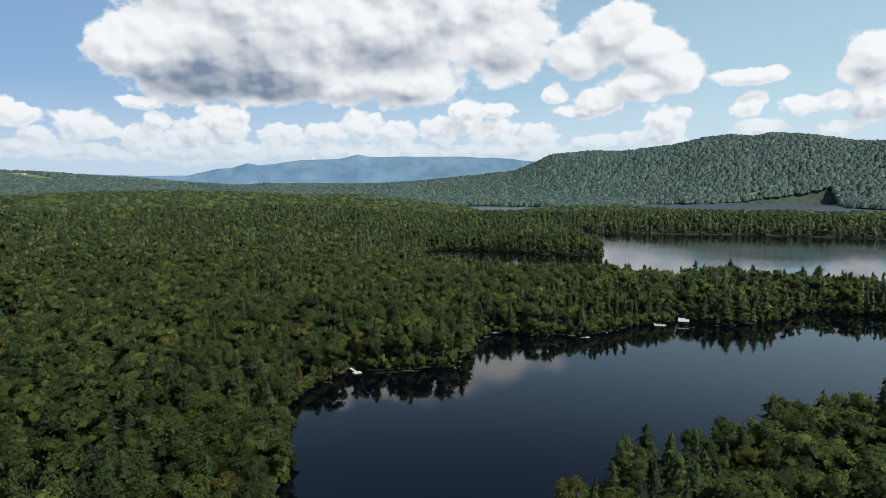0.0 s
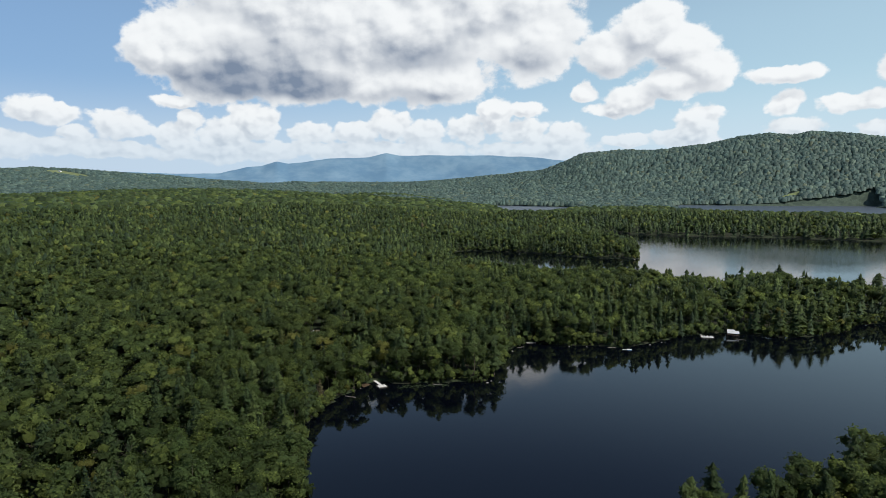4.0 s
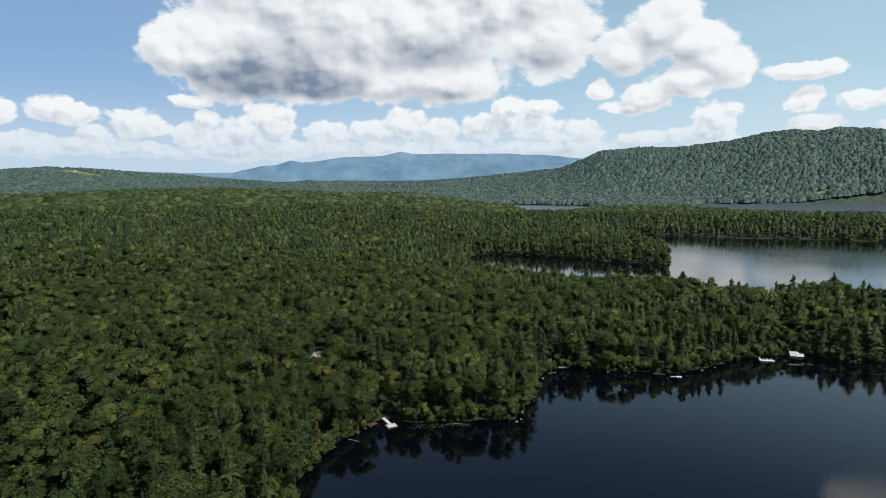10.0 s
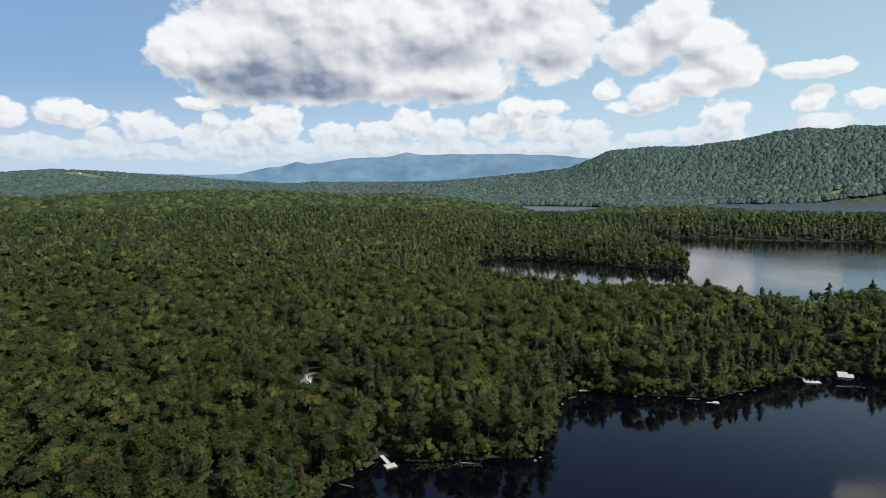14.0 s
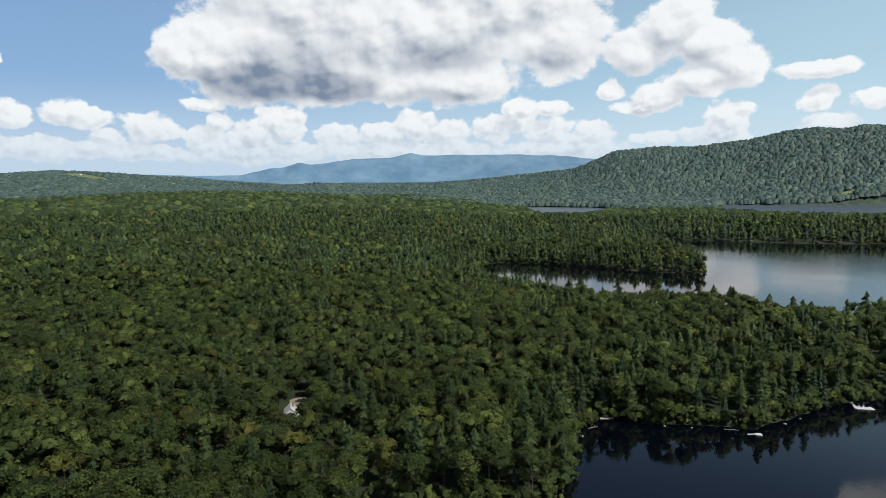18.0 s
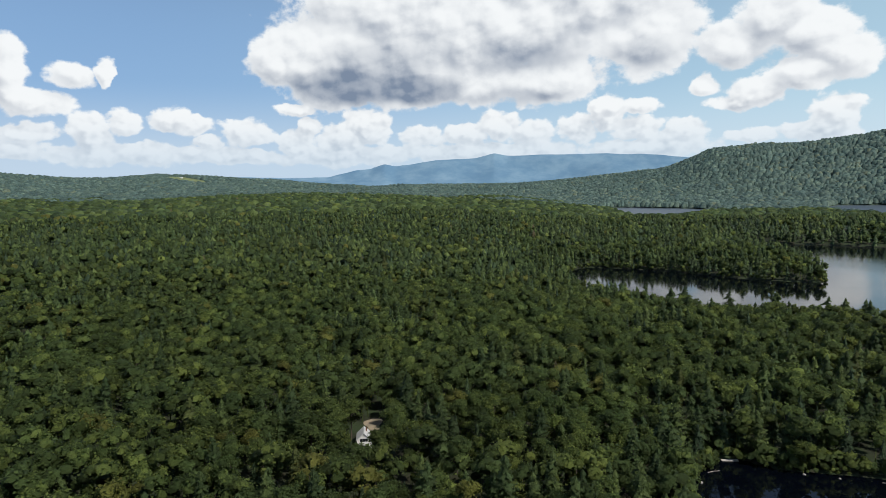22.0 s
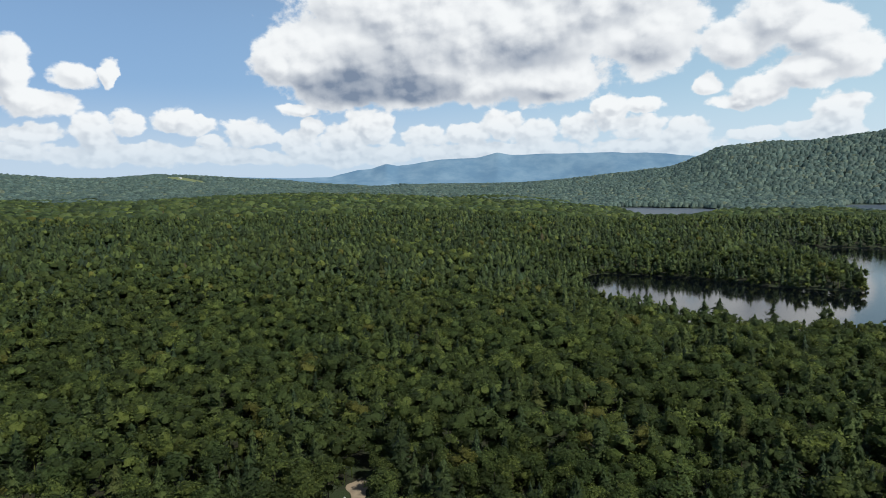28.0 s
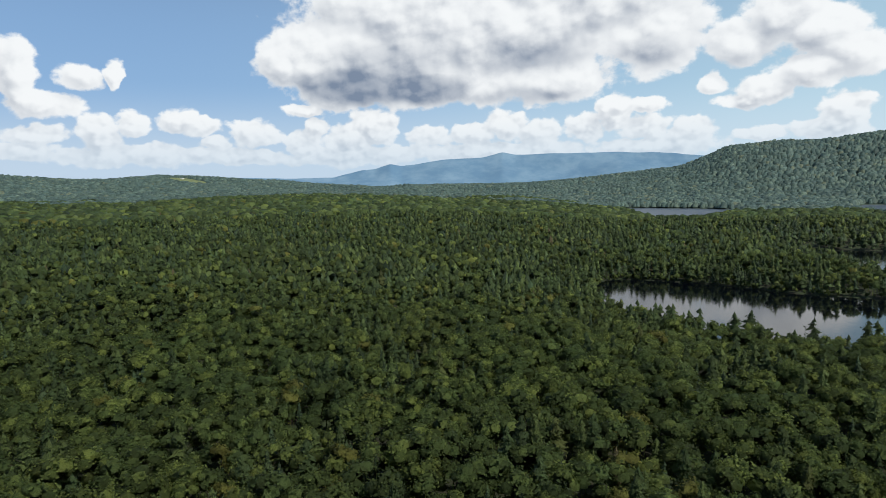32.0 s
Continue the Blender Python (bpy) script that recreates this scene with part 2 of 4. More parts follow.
def leafy(dark, mid, light, odd, odd_share=0.05, through_light=0.25, grain=2.0, gap_mottle=0.52, rough_relief=1.0, spread=0.84):
    def build(N):
        geo, info, att = N.n("ShaderNodeNewGeometry"), N.n("ShaderNodeObjectInfo"), N.n("ShaderNodeAttribute")
        att.attribute_name = "tree_tint"
        tint = N.math("FRACT", N.math("ADD", att.outputs["Fac"], info.outputs["Random"]))
        isl = geo.outputs["Random Per Island"]
        pos = geo.outputs["Position"]
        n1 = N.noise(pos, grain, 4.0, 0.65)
        col = N.mix(tint, dark, mid)
        col = N.mix(N.smooth(N.math("ADD", N.math("MULTIPLY", tint, 0.55), N.math("MULTIPLY", isl, 0.45)), 0.45, 1.0), col, light)
        col = N.mix(N.math("GREATER_THAN", N.math("FRACT", N.math("MULTIPLY", tint, 7.31)), 1.0 - odd_share), col, odd)
        # noise mottles the colour towards near-black, painting in shaded gaps between leaves
        col = N.mix(N.math("MULTIPLY", N.smooth(n1, 0.62, 0.36), gap_mottle), col, N.mix(0.7, col, (0.010, 0.017, 0.006, 1)))
        big = N.noise(pos, 0.012, 2.0, 0.5)
        hsv = N.n("ShaderNodeHueSaturation")
        N.to(hsv.inputs["Hue"], N.math("ADD", 0.485, N.math("MULTIPLY", big, 0.03)))
        patch = N.math("ADD", 0.58, N.math("MULTIPLY", N.noise(pos, 0.028, 3.0, 0.55), 0.75))
        patch = N.math("MULTIPLY", patch, N.math("ADD", 1.06, N.math("MULTIPLY", N.math("FRACT", N.math("MULTIPLY", tint, 3.7)), 0.55)))
        N.to(hsv.inputs["Value"], N.math("MULTIPLY", patch, N.math("ADD", 1.08 - spread / 2, N.math("MULTIPLY", isl, spread))))
        N.to(hsv.inputs["Color"], col)
        c = hsv.outputs[0]
        p = principled(N, c, 0.55, bump=bumped(N, n1, rough_relief, 0.8 if grain > 1 else 3.0), spec=0.25)
        t = N.n("ShaderNodeBsdfTranslucent")
        N.to(t.inputs[0], N.mix(0.5, c, light))
        mx = N.n("ShaderNodeMixShader")
        mx.inputs[0].default_value = through_light
        N.to(mx.inputs[1], p)
        N.to(mx.inputs[2], t.outputs[0])
        return mx.outputs[0]
    return build


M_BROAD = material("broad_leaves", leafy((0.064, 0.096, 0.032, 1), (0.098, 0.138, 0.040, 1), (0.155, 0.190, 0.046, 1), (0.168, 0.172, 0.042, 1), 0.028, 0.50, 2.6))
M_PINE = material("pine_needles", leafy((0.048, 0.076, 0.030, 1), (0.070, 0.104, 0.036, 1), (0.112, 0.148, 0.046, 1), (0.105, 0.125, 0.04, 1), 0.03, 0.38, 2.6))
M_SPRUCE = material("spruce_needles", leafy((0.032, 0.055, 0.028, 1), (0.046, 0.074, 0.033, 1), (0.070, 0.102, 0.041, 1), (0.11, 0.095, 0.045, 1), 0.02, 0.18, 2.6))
# paler and bluer than the near woods: distance haze put into the colour
M_HILL = material("hazed_hill_woods", leafy((0.056, 0.092, 0.082, 1), (0.074, 0.114, 0.096, 1), (0.100, 0.140, 0.106, 1), (0.118, 0.145, 0.098, 1), 0.04, 0.1, 0.22, 0.5, 0.7, 0.36))
M_BARK = material("bark", lambda N: principled(N, N.mix(N.noise(N.n("ShaderNodeNewGeometry").outputs["Position"], 3.0, 4.0), (0.05, 0.04, 0.03, 1), (0.16, 0.13, 0.10, 1)), 0.9))


def forest_floor(N):
    pos = N.n("ShaderNodeNewGeometry").outputs["Position"]
    a = N.mix(N.smooth(N.noise(pos, 0.5, 5.0, 0.6), 0.35, 0.7), (0.018, 0.022, 0.010, 1), (0.034, 0.030, 0.016, 1))
    a = N.mix(N.smooth(N.noise(pos, 0.12, 4.0), 0.38, 0.6), a, (0.026, 0.042, 0.014, 1))
    return principled(N, a, 0.95, bump=bumped(N, N.noise(pos, 1.2, 5.0), 0.8, 0.5))


M_FLOOR = material("forest_floor", forest_floor)


# far ground tinted like the hazy hill canopy, so gaps between trees stay pale
def undergrowth(N):
    pos = N.n("ShaderNodeNewGeometry").outputs["Position"]
    a = N.mix(N.smooth(N.noise(pos, 0.05, 4.0, 0.6), 0.35, 0.65), (0.040, 0.062, 0.044, 1), (0.070, 0.100, 0.070, 1))
    return principled(N, a, 0.9, bump=bumped(N, N.noise(pos, 0.15, 4.0), 0.8, 3.0))


M_UNDERGROWTH = material("hill_undergrowth", undergrowth)


def lake_water(N):
    pos = N.n("ShaderNodeNewGeometry").outputs["Position"]
    flat = N.vec("MULTIPLY", pos, (1.0, 0.55, 1.0))
    sep = N.n("ShaderNodeSeparateXYZ")
    N.to(sep.inputs[0], pos)
    away = sep.outputs[1]      # the open main lake is ruffled by wind
    ripple = N.noise(flat, 1.1, 3.0, 0.5)
    swell = N.noise(flat, 0.22, 2.0, 0.5)
    calm = N.smooth(N.noise(pos, 0.008, 2.0, 0.5), 0.35, 0.65)
    h = N.math("ADD", N.math("MULTIPLY", ripple, N.math("ADD", 0.006, N.math("MULTIPLY", calm, 0.014))), N.math("MULTIPLY", swell, 0.016))
    return principled(N, (0.0012, 0.002, 0.0042, 1), N.math("ADD", N.math("ADD", 0.012, N.math("MULTIPLY", calm, 0.03)), N.math("MULTIPLY", N.smooth(away, 560.0, 900.0), 0.06)), ior=1.42, bump=bumped(N, h, 1.0, 1.0))


M_WATER = material("lake_water", lake_water)
# base colour lifted to a pale blue that stands in for reflected sky
M_RUFFLED = material("ruffled_water", lambda N: principled(N, (0.05, 0.07, 0.09, 1), 0.42, ior=1.9, bump=bumped(N, N.noise(N.n("ShaderNodeNewGeometry").outputs["Position"], 0.5, 3.0), 0.3, 0.3)))

# ---- plan of land and water ----
COVE = [(-40, 40), (-44, 120), (-47, 165), (-51, 210), (-62, 244), (-69, 275), (-68, 297), (-60, 318), (-57, 329), (-50, 335.5), (-41, 332.5), (-10, 337), (9, 341), (16, 369), (22, 402), (33, 420),
        (57, 415), (99, 413), (120, 428), (141, 444), (160, 450), (178, 457), (200, 443), (225, 448), (257, 463), (271, 484), (292, 490), (312, 482), (340, 466),
        (420, 455), (560, 470), (700, 400), (640, 200), (420, 185), (300, 245), (200, 262), (140, 246), (92, 214), (52, 190), (33, 160), (24, 100), (10, 40)]
MAIN_LAKE = [(-30, 745), (-6, 712), (30, 680), (60, 656), (95, 652), (125, 650), (168, 645), (190, 612), (215, 592), (275, 632), (345, 560), (450, 545), (620, 520), (800, 540),
             (1000, 600), (1150, 800), (900, 985), (735, 1062), (648, 1116), (527, 1168), (400, 1190), (310, 1226), (268, 1240), (242, 1282), (216, 1348), (206, 1318), (206, 1250)]
MAIN_LAKE += [(214, 1160), (222, 1080), (226, 1000), (222, 930), (212, 872), (200, 853), (170, 861), (138, 869), (105, 890), (70, 914), (30, 930), (-12, 940), (-36, 932), (-48, 880), (-42, 800)]
FAR_POND = [(-60, 2520), (10, 2200), (70, 1720), (150, 1690), (260, 1950), (360, 2330), (270, 2420), (100, 2520)]
FAR_LAKE = [(640, 1640), (1250, 1490), (1450, 1490), (1400, 1900), (1330, 2150), (1480, 2525), (1040, 2520), (778, 2590), (640, 2330), (570, 2000)]
WATERS = (COVE, MAIN_LAKE, FAR_POND, FAR_LAKE)


def ring_distance(poly, x, y):
    """Signed distance to a closed line, positive outside."""
    best = np.full(x.shape, 1e18)
    inside = np.zeros(x.shape, bool)
    for (ax, ay), (bx, by) in zip(poly, poly[1:] + poly[:1]):
        ex, ey = bx - ax, by - ay
        t = np.clip(((x - ax) * ex + (y - ay) * ey) / (ex * ex + ey * ey), 0, 1)
        best = np.minimum(best, (x - ax - t * ex) ** 2 + (y - ay - t * ey) ** 2)
        if ay != by:
            inside ^= ((ay > y) != (by > y)) & (x < ax + (y - ay) * ex / ey)
    return np.where(inside, -1, 1) * np.sqrt(best)


def waves(x, y, size, seed=0):
    """Smooth pseudo-random relief between about -1 and 1."""
    rng = np.random.RandomState(seed)
    z = np.zeros(np.shape(x))
    for k in range(7):
        a, ph, s = rng.rand() * 6.283, rng.rand() * 6.283, size * (0.6 + rng.rand())
        z = z + np.sin((x * math.cos(a) + y * math.sin(a)) * 6.283 / s + ph + 1.3 * np.sin((y * math.cos(a) - x * math.sin(a)) * 4.1 / s + ph * 2))
    return z / 4.0


def shore(x, y):
    x, y = np.asarray(x, float), np.asarray(y, float)
    d = np.full(x.shape, 1e9)
    for poly in WATERS:
        d = np.minimum(d, ring_distance(poly, x, y))
    return d + waves(x, y, 22, 3) * 1.6


RIDGE_AZ = (-180, -60, -49, -45, -42, -38, -34, -31, -26, -20, -7, -1.5, 5.0, 6.5, 8.7, 11.6, 14, 16, 19, 21.6, 23.7, 25.4, 26.9, 29.6, 32.7, 40, 60, 180)
RIDGE_EL = (0.8, 1.0, 1.15, 0.8, 0.75, 0.9, 0.7, 0.45, 0.1, -0.35, -0.35, 0.1, 0.75, 1.3, 2.2, 2.5, 2.42, 2.5, 2.85, 3.45, 3.55, 3.35, 3.65, 3.35, 2.8, 2.3, 1.5, 0.8)


def ease(v, a, b):
    t = np.clip((v - a) / (b - a), 0, 1)
    return t * t * (3 - 2 * t)


def ground_height(x, y, sd=None):
    x, y = np.asarray(x, float), np.asarray(y, float)
    sd = shore(x, y) if sd is None else sd
    land = 0.35 + 8.5 * (1 - np.exp(-np.maximum(sd, 0) / 62)) + ease(sd, 20, 140) * (1.5 * waves(x, y, 160, 5) + 1.0)
    r, az = np.hypot(x, y - 100), np.degrees(np.arctan2(x, y - 100))
    left = ease(-az, -2, 22)
    land = land + left * (14 * ease(r, 350, 1100) + 30 * ease(r, 900, 2300)) * ease(sd, 0, 250)
    land = land + ease(sd, 60, 400) * ease(r, 900, 1800) * 6 * waves(x, y, 700, 9)
    land = land + 9 * np.exp(-((x - 430) / 330) ** 2 - ((y - 1400) / 130) ** 2) * ease(sd, 0, 90)
    turn = ease(az, -4, 12)
    crest = 3900 - 550 * turn
    top = 107 + crest * np.tan(np.radians(np.interp(az, RIDGE_AZ, RIDGE_EL))) - 14
    foot = 2500 + 60 * turn
    hill = ease(r, foot, crest) ** 1.15
    rough = waves(x, y, 420, 11) * 9 + waves(x, y, 900, 12) * 14
    land = land * (1 - hill) + (top + rough * 0.35) * hill + rough * hill * (1 - hill) * 2.4
    land = np.maximum(land, np.where(r > 1500, 2.5, 0.3))
    bank = sd - 1.3
    bed = np.maximum(-3.5, bank * 0.2) - 0.3
    return np.where(bank > 0, land, bed)


# ---- mesh helpers ----


def mesh_from(name, verts, faces, mat=None, tint=None, smooth=False, normals=None):
    """faces: an array of triangles or of quads."""
    me = bpy.data.meshes.new(name)
    verts, faces = np.asarray(verts, np.float32), np.asarray(faces, np.int32)
    k = faces.shape[1]
    me.vertices.add(len(verts))
    me.vertices.foreach_set("co", verts.ravel())
    me.loops.add(faces.size)
    me.loops.foreach_set("vertex_index", faces.ravel())
    me.polygons.add(len(faces))
    me.polygons.foreach_set("loop_start", np.arange(0, faces.size, k, dtype=np.int32))
    me.polygons.foreach_set("loop_total", np.full(len(faces), k, np.int32))
    if smooth or normals is not None:
        me.polygons.foreach_set("use_smooth", np.ones(len(faces), bool))
    me.update(calc_edges=True)
    if tint is not None:
        me.attributes.new("tree_tint", "FLOAT", "POINT").data.foreach_set("value", np.asarray(tint, np.float32))
    if normals is not None:
        me.normals_split_custom_set_from_vertices(np.asarray(normals, np.float32))
    if mat:
        me.materials.append(mat)
    return me


def part(name, data, parent=None, label="", m=None):
    ob = new(name, data)
    if parent is not None:
        ob.parent = parent
    if m is not None:
        ob.matrix_basis = m
    return tagged(ob, label) if label else ob


# ---- ground and water ----


def build_ground():
    def steps(a, b, fine, c, coarse):
        """Fine steps from a to b, coarser ones to c, then ever wider ones to the horizon."""
        mid = np.concatenate([np.arange(a, b, fine), np.arange(b, c, coarse)])
        grow = np.cumsum(coarse * 1.038 ** np.arange(1, 200))
        grow = grow[grow < 5600]
        return np.concatenate([(a - grow)[::-1], mid, mid[-1] + grow])
    xs, ys = steps(-110, 345, 3.0, 520, 8.0), steps(90, 520, 3.0, 1000, 4.5)
    xs, ys = xs[np.abs(xs) < 5300], ys[(ys > -4200) & (ys < 5400)]
    gx, gy = np.meshgrid(xs, ys)
    z = ground_height(gx.ravel(), gy.ravel())
    v = np.stack([gx.ravel(), gy.ravel(), z], 1)
    nx, ny = len(xs), len(ys)
    i = (np.arange(ny - 1)[:, None] * nx + np.arange(nx - 1)[None]).ravel()
    f = np.stack([i, i + 1, i + nx + 1, i + nx], 1)
    me = mesh_from("ground", v, f, M_FLOOR, smooth=True)
    me.materials.append(M_UNDERGROWTH)
    mid = v[f].mean(axis=1)
    me.polygons.foreach_set("material_index", (np.hypot(mid[:, 0], mid[:, 1] - 60) > 1350).astype(np.int32))
    tagged(new("ground", me), "dark forest floor of leaf litter and moss sloping to the lakes", "ground", kind="structure")
    far = [(-1200, 1481, 0), (2600, 1481, 0), (2600, 2700, 0), (-1200, 2700, 0)]
    tagged(new("water", mesh_from("water", far, [(0, 1, 2, 3)], M_RUFFLED)), "wind-ruffled water of the farther lakes, reflected sky in its pale colour", "lake", kind="structure")
    w = [(-1200, -400, 0), (2600, -400, 0), (2600, 1480, 0), (-1200, 1480, 0)]
    tagged(new("water", mesh_from("water", w, [(0, 1, 2, 3)], M_WATER)), "calm dark lake water mirroring the sky and the trees", "lake", kind="structure")


build_ground()

# ---- trees ----
ICO_V = np.array([(0, 0, 1)] + [(0.894 * math.cos(a), 0.894 * math.sin(a), 0.447) for a in np.arange(5) * 1.2566] +
                 [(0.894 * math.cos(a), 0.894 * math.sin(a), -0.447) for a in np.arange(5) * 1.2566 + 0.6283] + [(0, 0, -1)])
ICO_F = np.array([(0, 1 + i, 1 + (i + 1) % 5) for i in range(5)] + [(1 + i, 6 + i, 1 + (i + 1) % 5) for i in range(5)] +
                 [(1 + (i + 1) % 5, 6 + i, 6 + (i + 1) % 5) for i in range(5)] + [(11, 6 + (i + 1) % 5, 6 + i) for i in range(5)])


def unit(v):
    return v / np.maximum(np.linalg.norm(v, axis=1, keepdims=True), 1e-9)


def leaf_faces(rng, pos, normal, size, aspect=0.7, lean=0.6):
    """A kite-shaped spray of leaves at each place, as two triangles; it takes the light as the bough that it covers."""
    n = len(pos)
    nrm = unit(normal + rng.normal(0, lean, (n, 3)))
    a = unit(np.cross(nrm, unit(rng.normal(0, 1, (n, 3)))))
    b = np.cross(nrm, a)
    s = (size * rng.uniform(0.65, 1.35, n))[:, None]
    k = rng.uniform(0.25, 0.6, n)[:, None]
    v = np.stack([pos - a * s * 0.5, pos + a * s * (k - 0.5) + b * s * aspect * 0.5 - nrm * s * 0.12, pos + a * s * 0.5, pos + a * s * (k - 0.5) - b * s * aspect * 0.5 - nrm * s * 0.12], 1).reshape(-1, 3)
    i = np.arange(n)[:, None] * 4
    shown = unit(unit(normal) * 0.65 + nrm * 0.6)
    return v, np.concatenate([i + np.array([[0, 2, 1]]), i + np.array([[0, 3, 2]])]), np.repeat(shown, 4, axis=0)


def joined(pieces):
    vs, fs, ns, o = [], [], [], 0
    for v, f, n in pieces:
        vs.append(v)
        fs.append(np.asarray(f) + o)
        ns.append(n)
        o += len(v)
    return np.concatenate(vs), np.concatenate(fs), np.concatenate(ns)


def broad_crown(seed, height, radius, leaves, size, lumps=15, core=0.74, low=0.16):
    """Crown of a broadleaf tree: boughs as heaps of leaf sprays, with gaps between."""
    rng = np.random.RandomState(seed)
    base = low * height
    mid = (base + height) / 2
    half = (height - base) / 2
    d = unit(rng.normal(0, 1, (lumps, 3)) + (0, 0, 0.55))
    c = d * np.array([radius * 0.66, radius * 0.66, half * 0.70]) * rng.uniform(0.75, 1.08, (lumps, 1)) + (0, 0, mid)
    r = radius * rng.uniform(0.34, 0.52, lumps) * (9.0 / max(lumps, 9)) ** 0.36
    pieces = []
    for k in range(lumps):
        ball = ICO_V * r[k] * core * rng.uniform(0.85, 1.1, (12, 1))
        pieces.append((ball + c[k], ICO_F, unit(ICO_V * 0.6 + d[k] * 0.9)))
    if leaves:
        w = rng.choice(lumps, leaves, p=r ** 2 / (r ** 2).sum())
        dd = unit(rng.normal(0, 1, (leaves, 3)) + d[w] * 0.7 + (0, 0, 0.35))
        pos = c[w] + dd * (r[w] * rng.uniform(0.72, 1.15, leaves))[:, None]
        pieces.append(leaf_faces(rng, pos, unit(dd * 0.55 + d[w] * 0.9 + (0, 0, 0.2)), size, 0.8, 0.7))
    return joined(pieces)


def tier_crown(seed, height, radius, tiers, sides, sprays, size, low=0.10, power=0.85, droop=0.22, uneven=0.15):
    """A conifer of ragged tiers: narrow and drooping for spruce, broad, uneven and upswept for white pine."""
    rng = np.random.RandomState(seed)
    pieces, pos, nrm = [], [], []
    m = sides * 2
    odd = np.arange(m) % 2
    for k in range(tiers):
        t = k / tiers
        z0 = height * (low + (0.97 - low) * t)
        rr = (radius * (1 - t) ** power + 0.15) * rng.uniform(1 - uneven, 1 + uneven)
        if t < 0.2 and power < 0.8:
            rr *= 0.7 + 1.5 * t
        a = np.arange(m) * 3.1416 / sides + rng.rand() * 6.28
        w = np.where(odd == 0, 1.0, 0.5) * rr * rng.uniform(1 - 2 * uneven, 1 + 1.3 * uneven, m)
        cx, cy = rng.normal(0, uneven * 0.5, 2) * rr
        ring = np.stack([np.cos(a) * w + cx, np.sin(a) * w + cy, z0 - droop * w + rng.normal(0, 0.13 * radius, m)], 1)
        v = np.concatenate([[(cx * 0.5, cy * 0.5, z0 + height * (0.97 - low) * 1.25 / tiers)], ring])
        out = np.concatenate([[(0, 0, 1)], unit(np.stack([np.cos(a), np.sin(a), np.full(m, 0.55)], 1))])
        pieces.append((v, np.array([(0, 1 + i, 1 + (i + 1) % m) for i in range(m)]), out))
        n = int(sprays * (0.4 + 1.1 * (1 - t)))
        if n:
            b = rng.rand(n) * 6.283
            s = np.sqrt(rng.uniform(0.15, 1.15, n)) * rr
            pos.append(np.stack([np.cos(b) * s + cx, np.sin(b) * s + cy, z0 + (0.45 if droop > 0 else 0.25) * (rr - s) - droop * s * 0.6 + rng.normal(0, 0.16, n)], 1))
            nrm.append(np.stack([np.cos(b) * 0.8, np.sin(b) * 0.8, np.full(n, 0.7)], 1))
    if pos:
        pieces.append(leaf_faces(rng, np.concatenate(pos), np.concatenate(nrm), size, 0.6, 0.5))
    return joined(pieces)


PINE = dict(low=0.17, power=0.62, droop=-0.06, uneven=0.24)


def trunk_mesh(name, height, r0, seed, limbs=5):
    rng = np.random.RandomState(seed)
    pieces = []

    def rod(p0, p1, a, b, n=6):
        p0, p1 = np.array(p0, float), np.array(p1, float)
        ax = (p1 - p0) / np.linalg.norm(p1 - p0)
        u = np.cross(ax, (0.3, 0.9, 0.1))
        u /= np.linalg.norm(u)
        w = np.cross(ax, u)
        ang = np.arange(n) * 6.283 / n
        ring = np.cos(ang)[:, None] * u + np.sin(ang)[:, None] * w
        v = np.concatenate([p0 + ring * a, p1 + ring * b])
        pieces.append((v, np.array([q for i in range(n) for q in ((i, (i + 1) % n, n + i), ((i + 1) % n, n + (i + 1) % n, n + i))]), np.concatenate([ring, ring])))
    rod((0, 0, -0.6), (0, 0, 0.8), r0 * 1.5, r0)
    rod((0, 0, 0.8), (0, 0, height * 0.55), r0, r0 * 0.6)
    rod((0, 0, height * 0.55), (0, 0, height * 0.93), r0 * 0.6, r0 * 0.12)
    for k in range(limbs):
        z = height * rng.uniform(0.3, 0.65)
        a, L = rng.rand() * 6.28, height * rng.uniform(0.12, 0.22)
        rod((0, 0, z), (math.cos(a) * L, math.sin(a) * L, z + L * 0.8), r0 * 0.35, r0 * 0.1, 5)
    v, f, n = joined(pieces)
    return mesh_from(name, v, f, M_BARK, normals=n)


def scatter(x0, x1, y0, y1, cell, seed):
    """Jittered places, one a cell."""
    rng = np.random.RandomState(seed)
    gx, gy = np.meshgrid(np.arange(x0, x1, cell), np.arange(y0, y1, cell))
    gx = gx + (np.arange(gx.shape[0]) % 2)[:, None] * cell * 0.5
    return gx.ravel() + rng.uniform(-0.38, 0.38, gx.size) * cell, gy.ravel() + rng.uniform(-0.38, 0.38, gx.size) * cell


CLEARED = [(-97, 389, 8.6), (-97, 399, 6.8), (-94, 379, 7.0), (-91, 372, 5.6), (-100, 408, 5.6), (-90, 381, 5), (186, 501, 7), (183, 491, 5), (178, 482, 4.5), (-52, 340, 6.5), (-47, 336, 6.0)]      # round the house and its drive


def in_view(x, y, slack=0.0):
    """The wedge of the plan over which the flight looks."""
    az = np.degrees(np.arctan2(x - 5, y + 25))
    return (az > -51 - slack) & (az < 38 + slack)


# places along the flight and the way that it looks there, clockwise from north
STATIONS = ((12, 0, -2), (4, 55, -5), (-1, 110, -6), (-6, 157, -8), (-16, 194, -14), (-33, 265, -15))


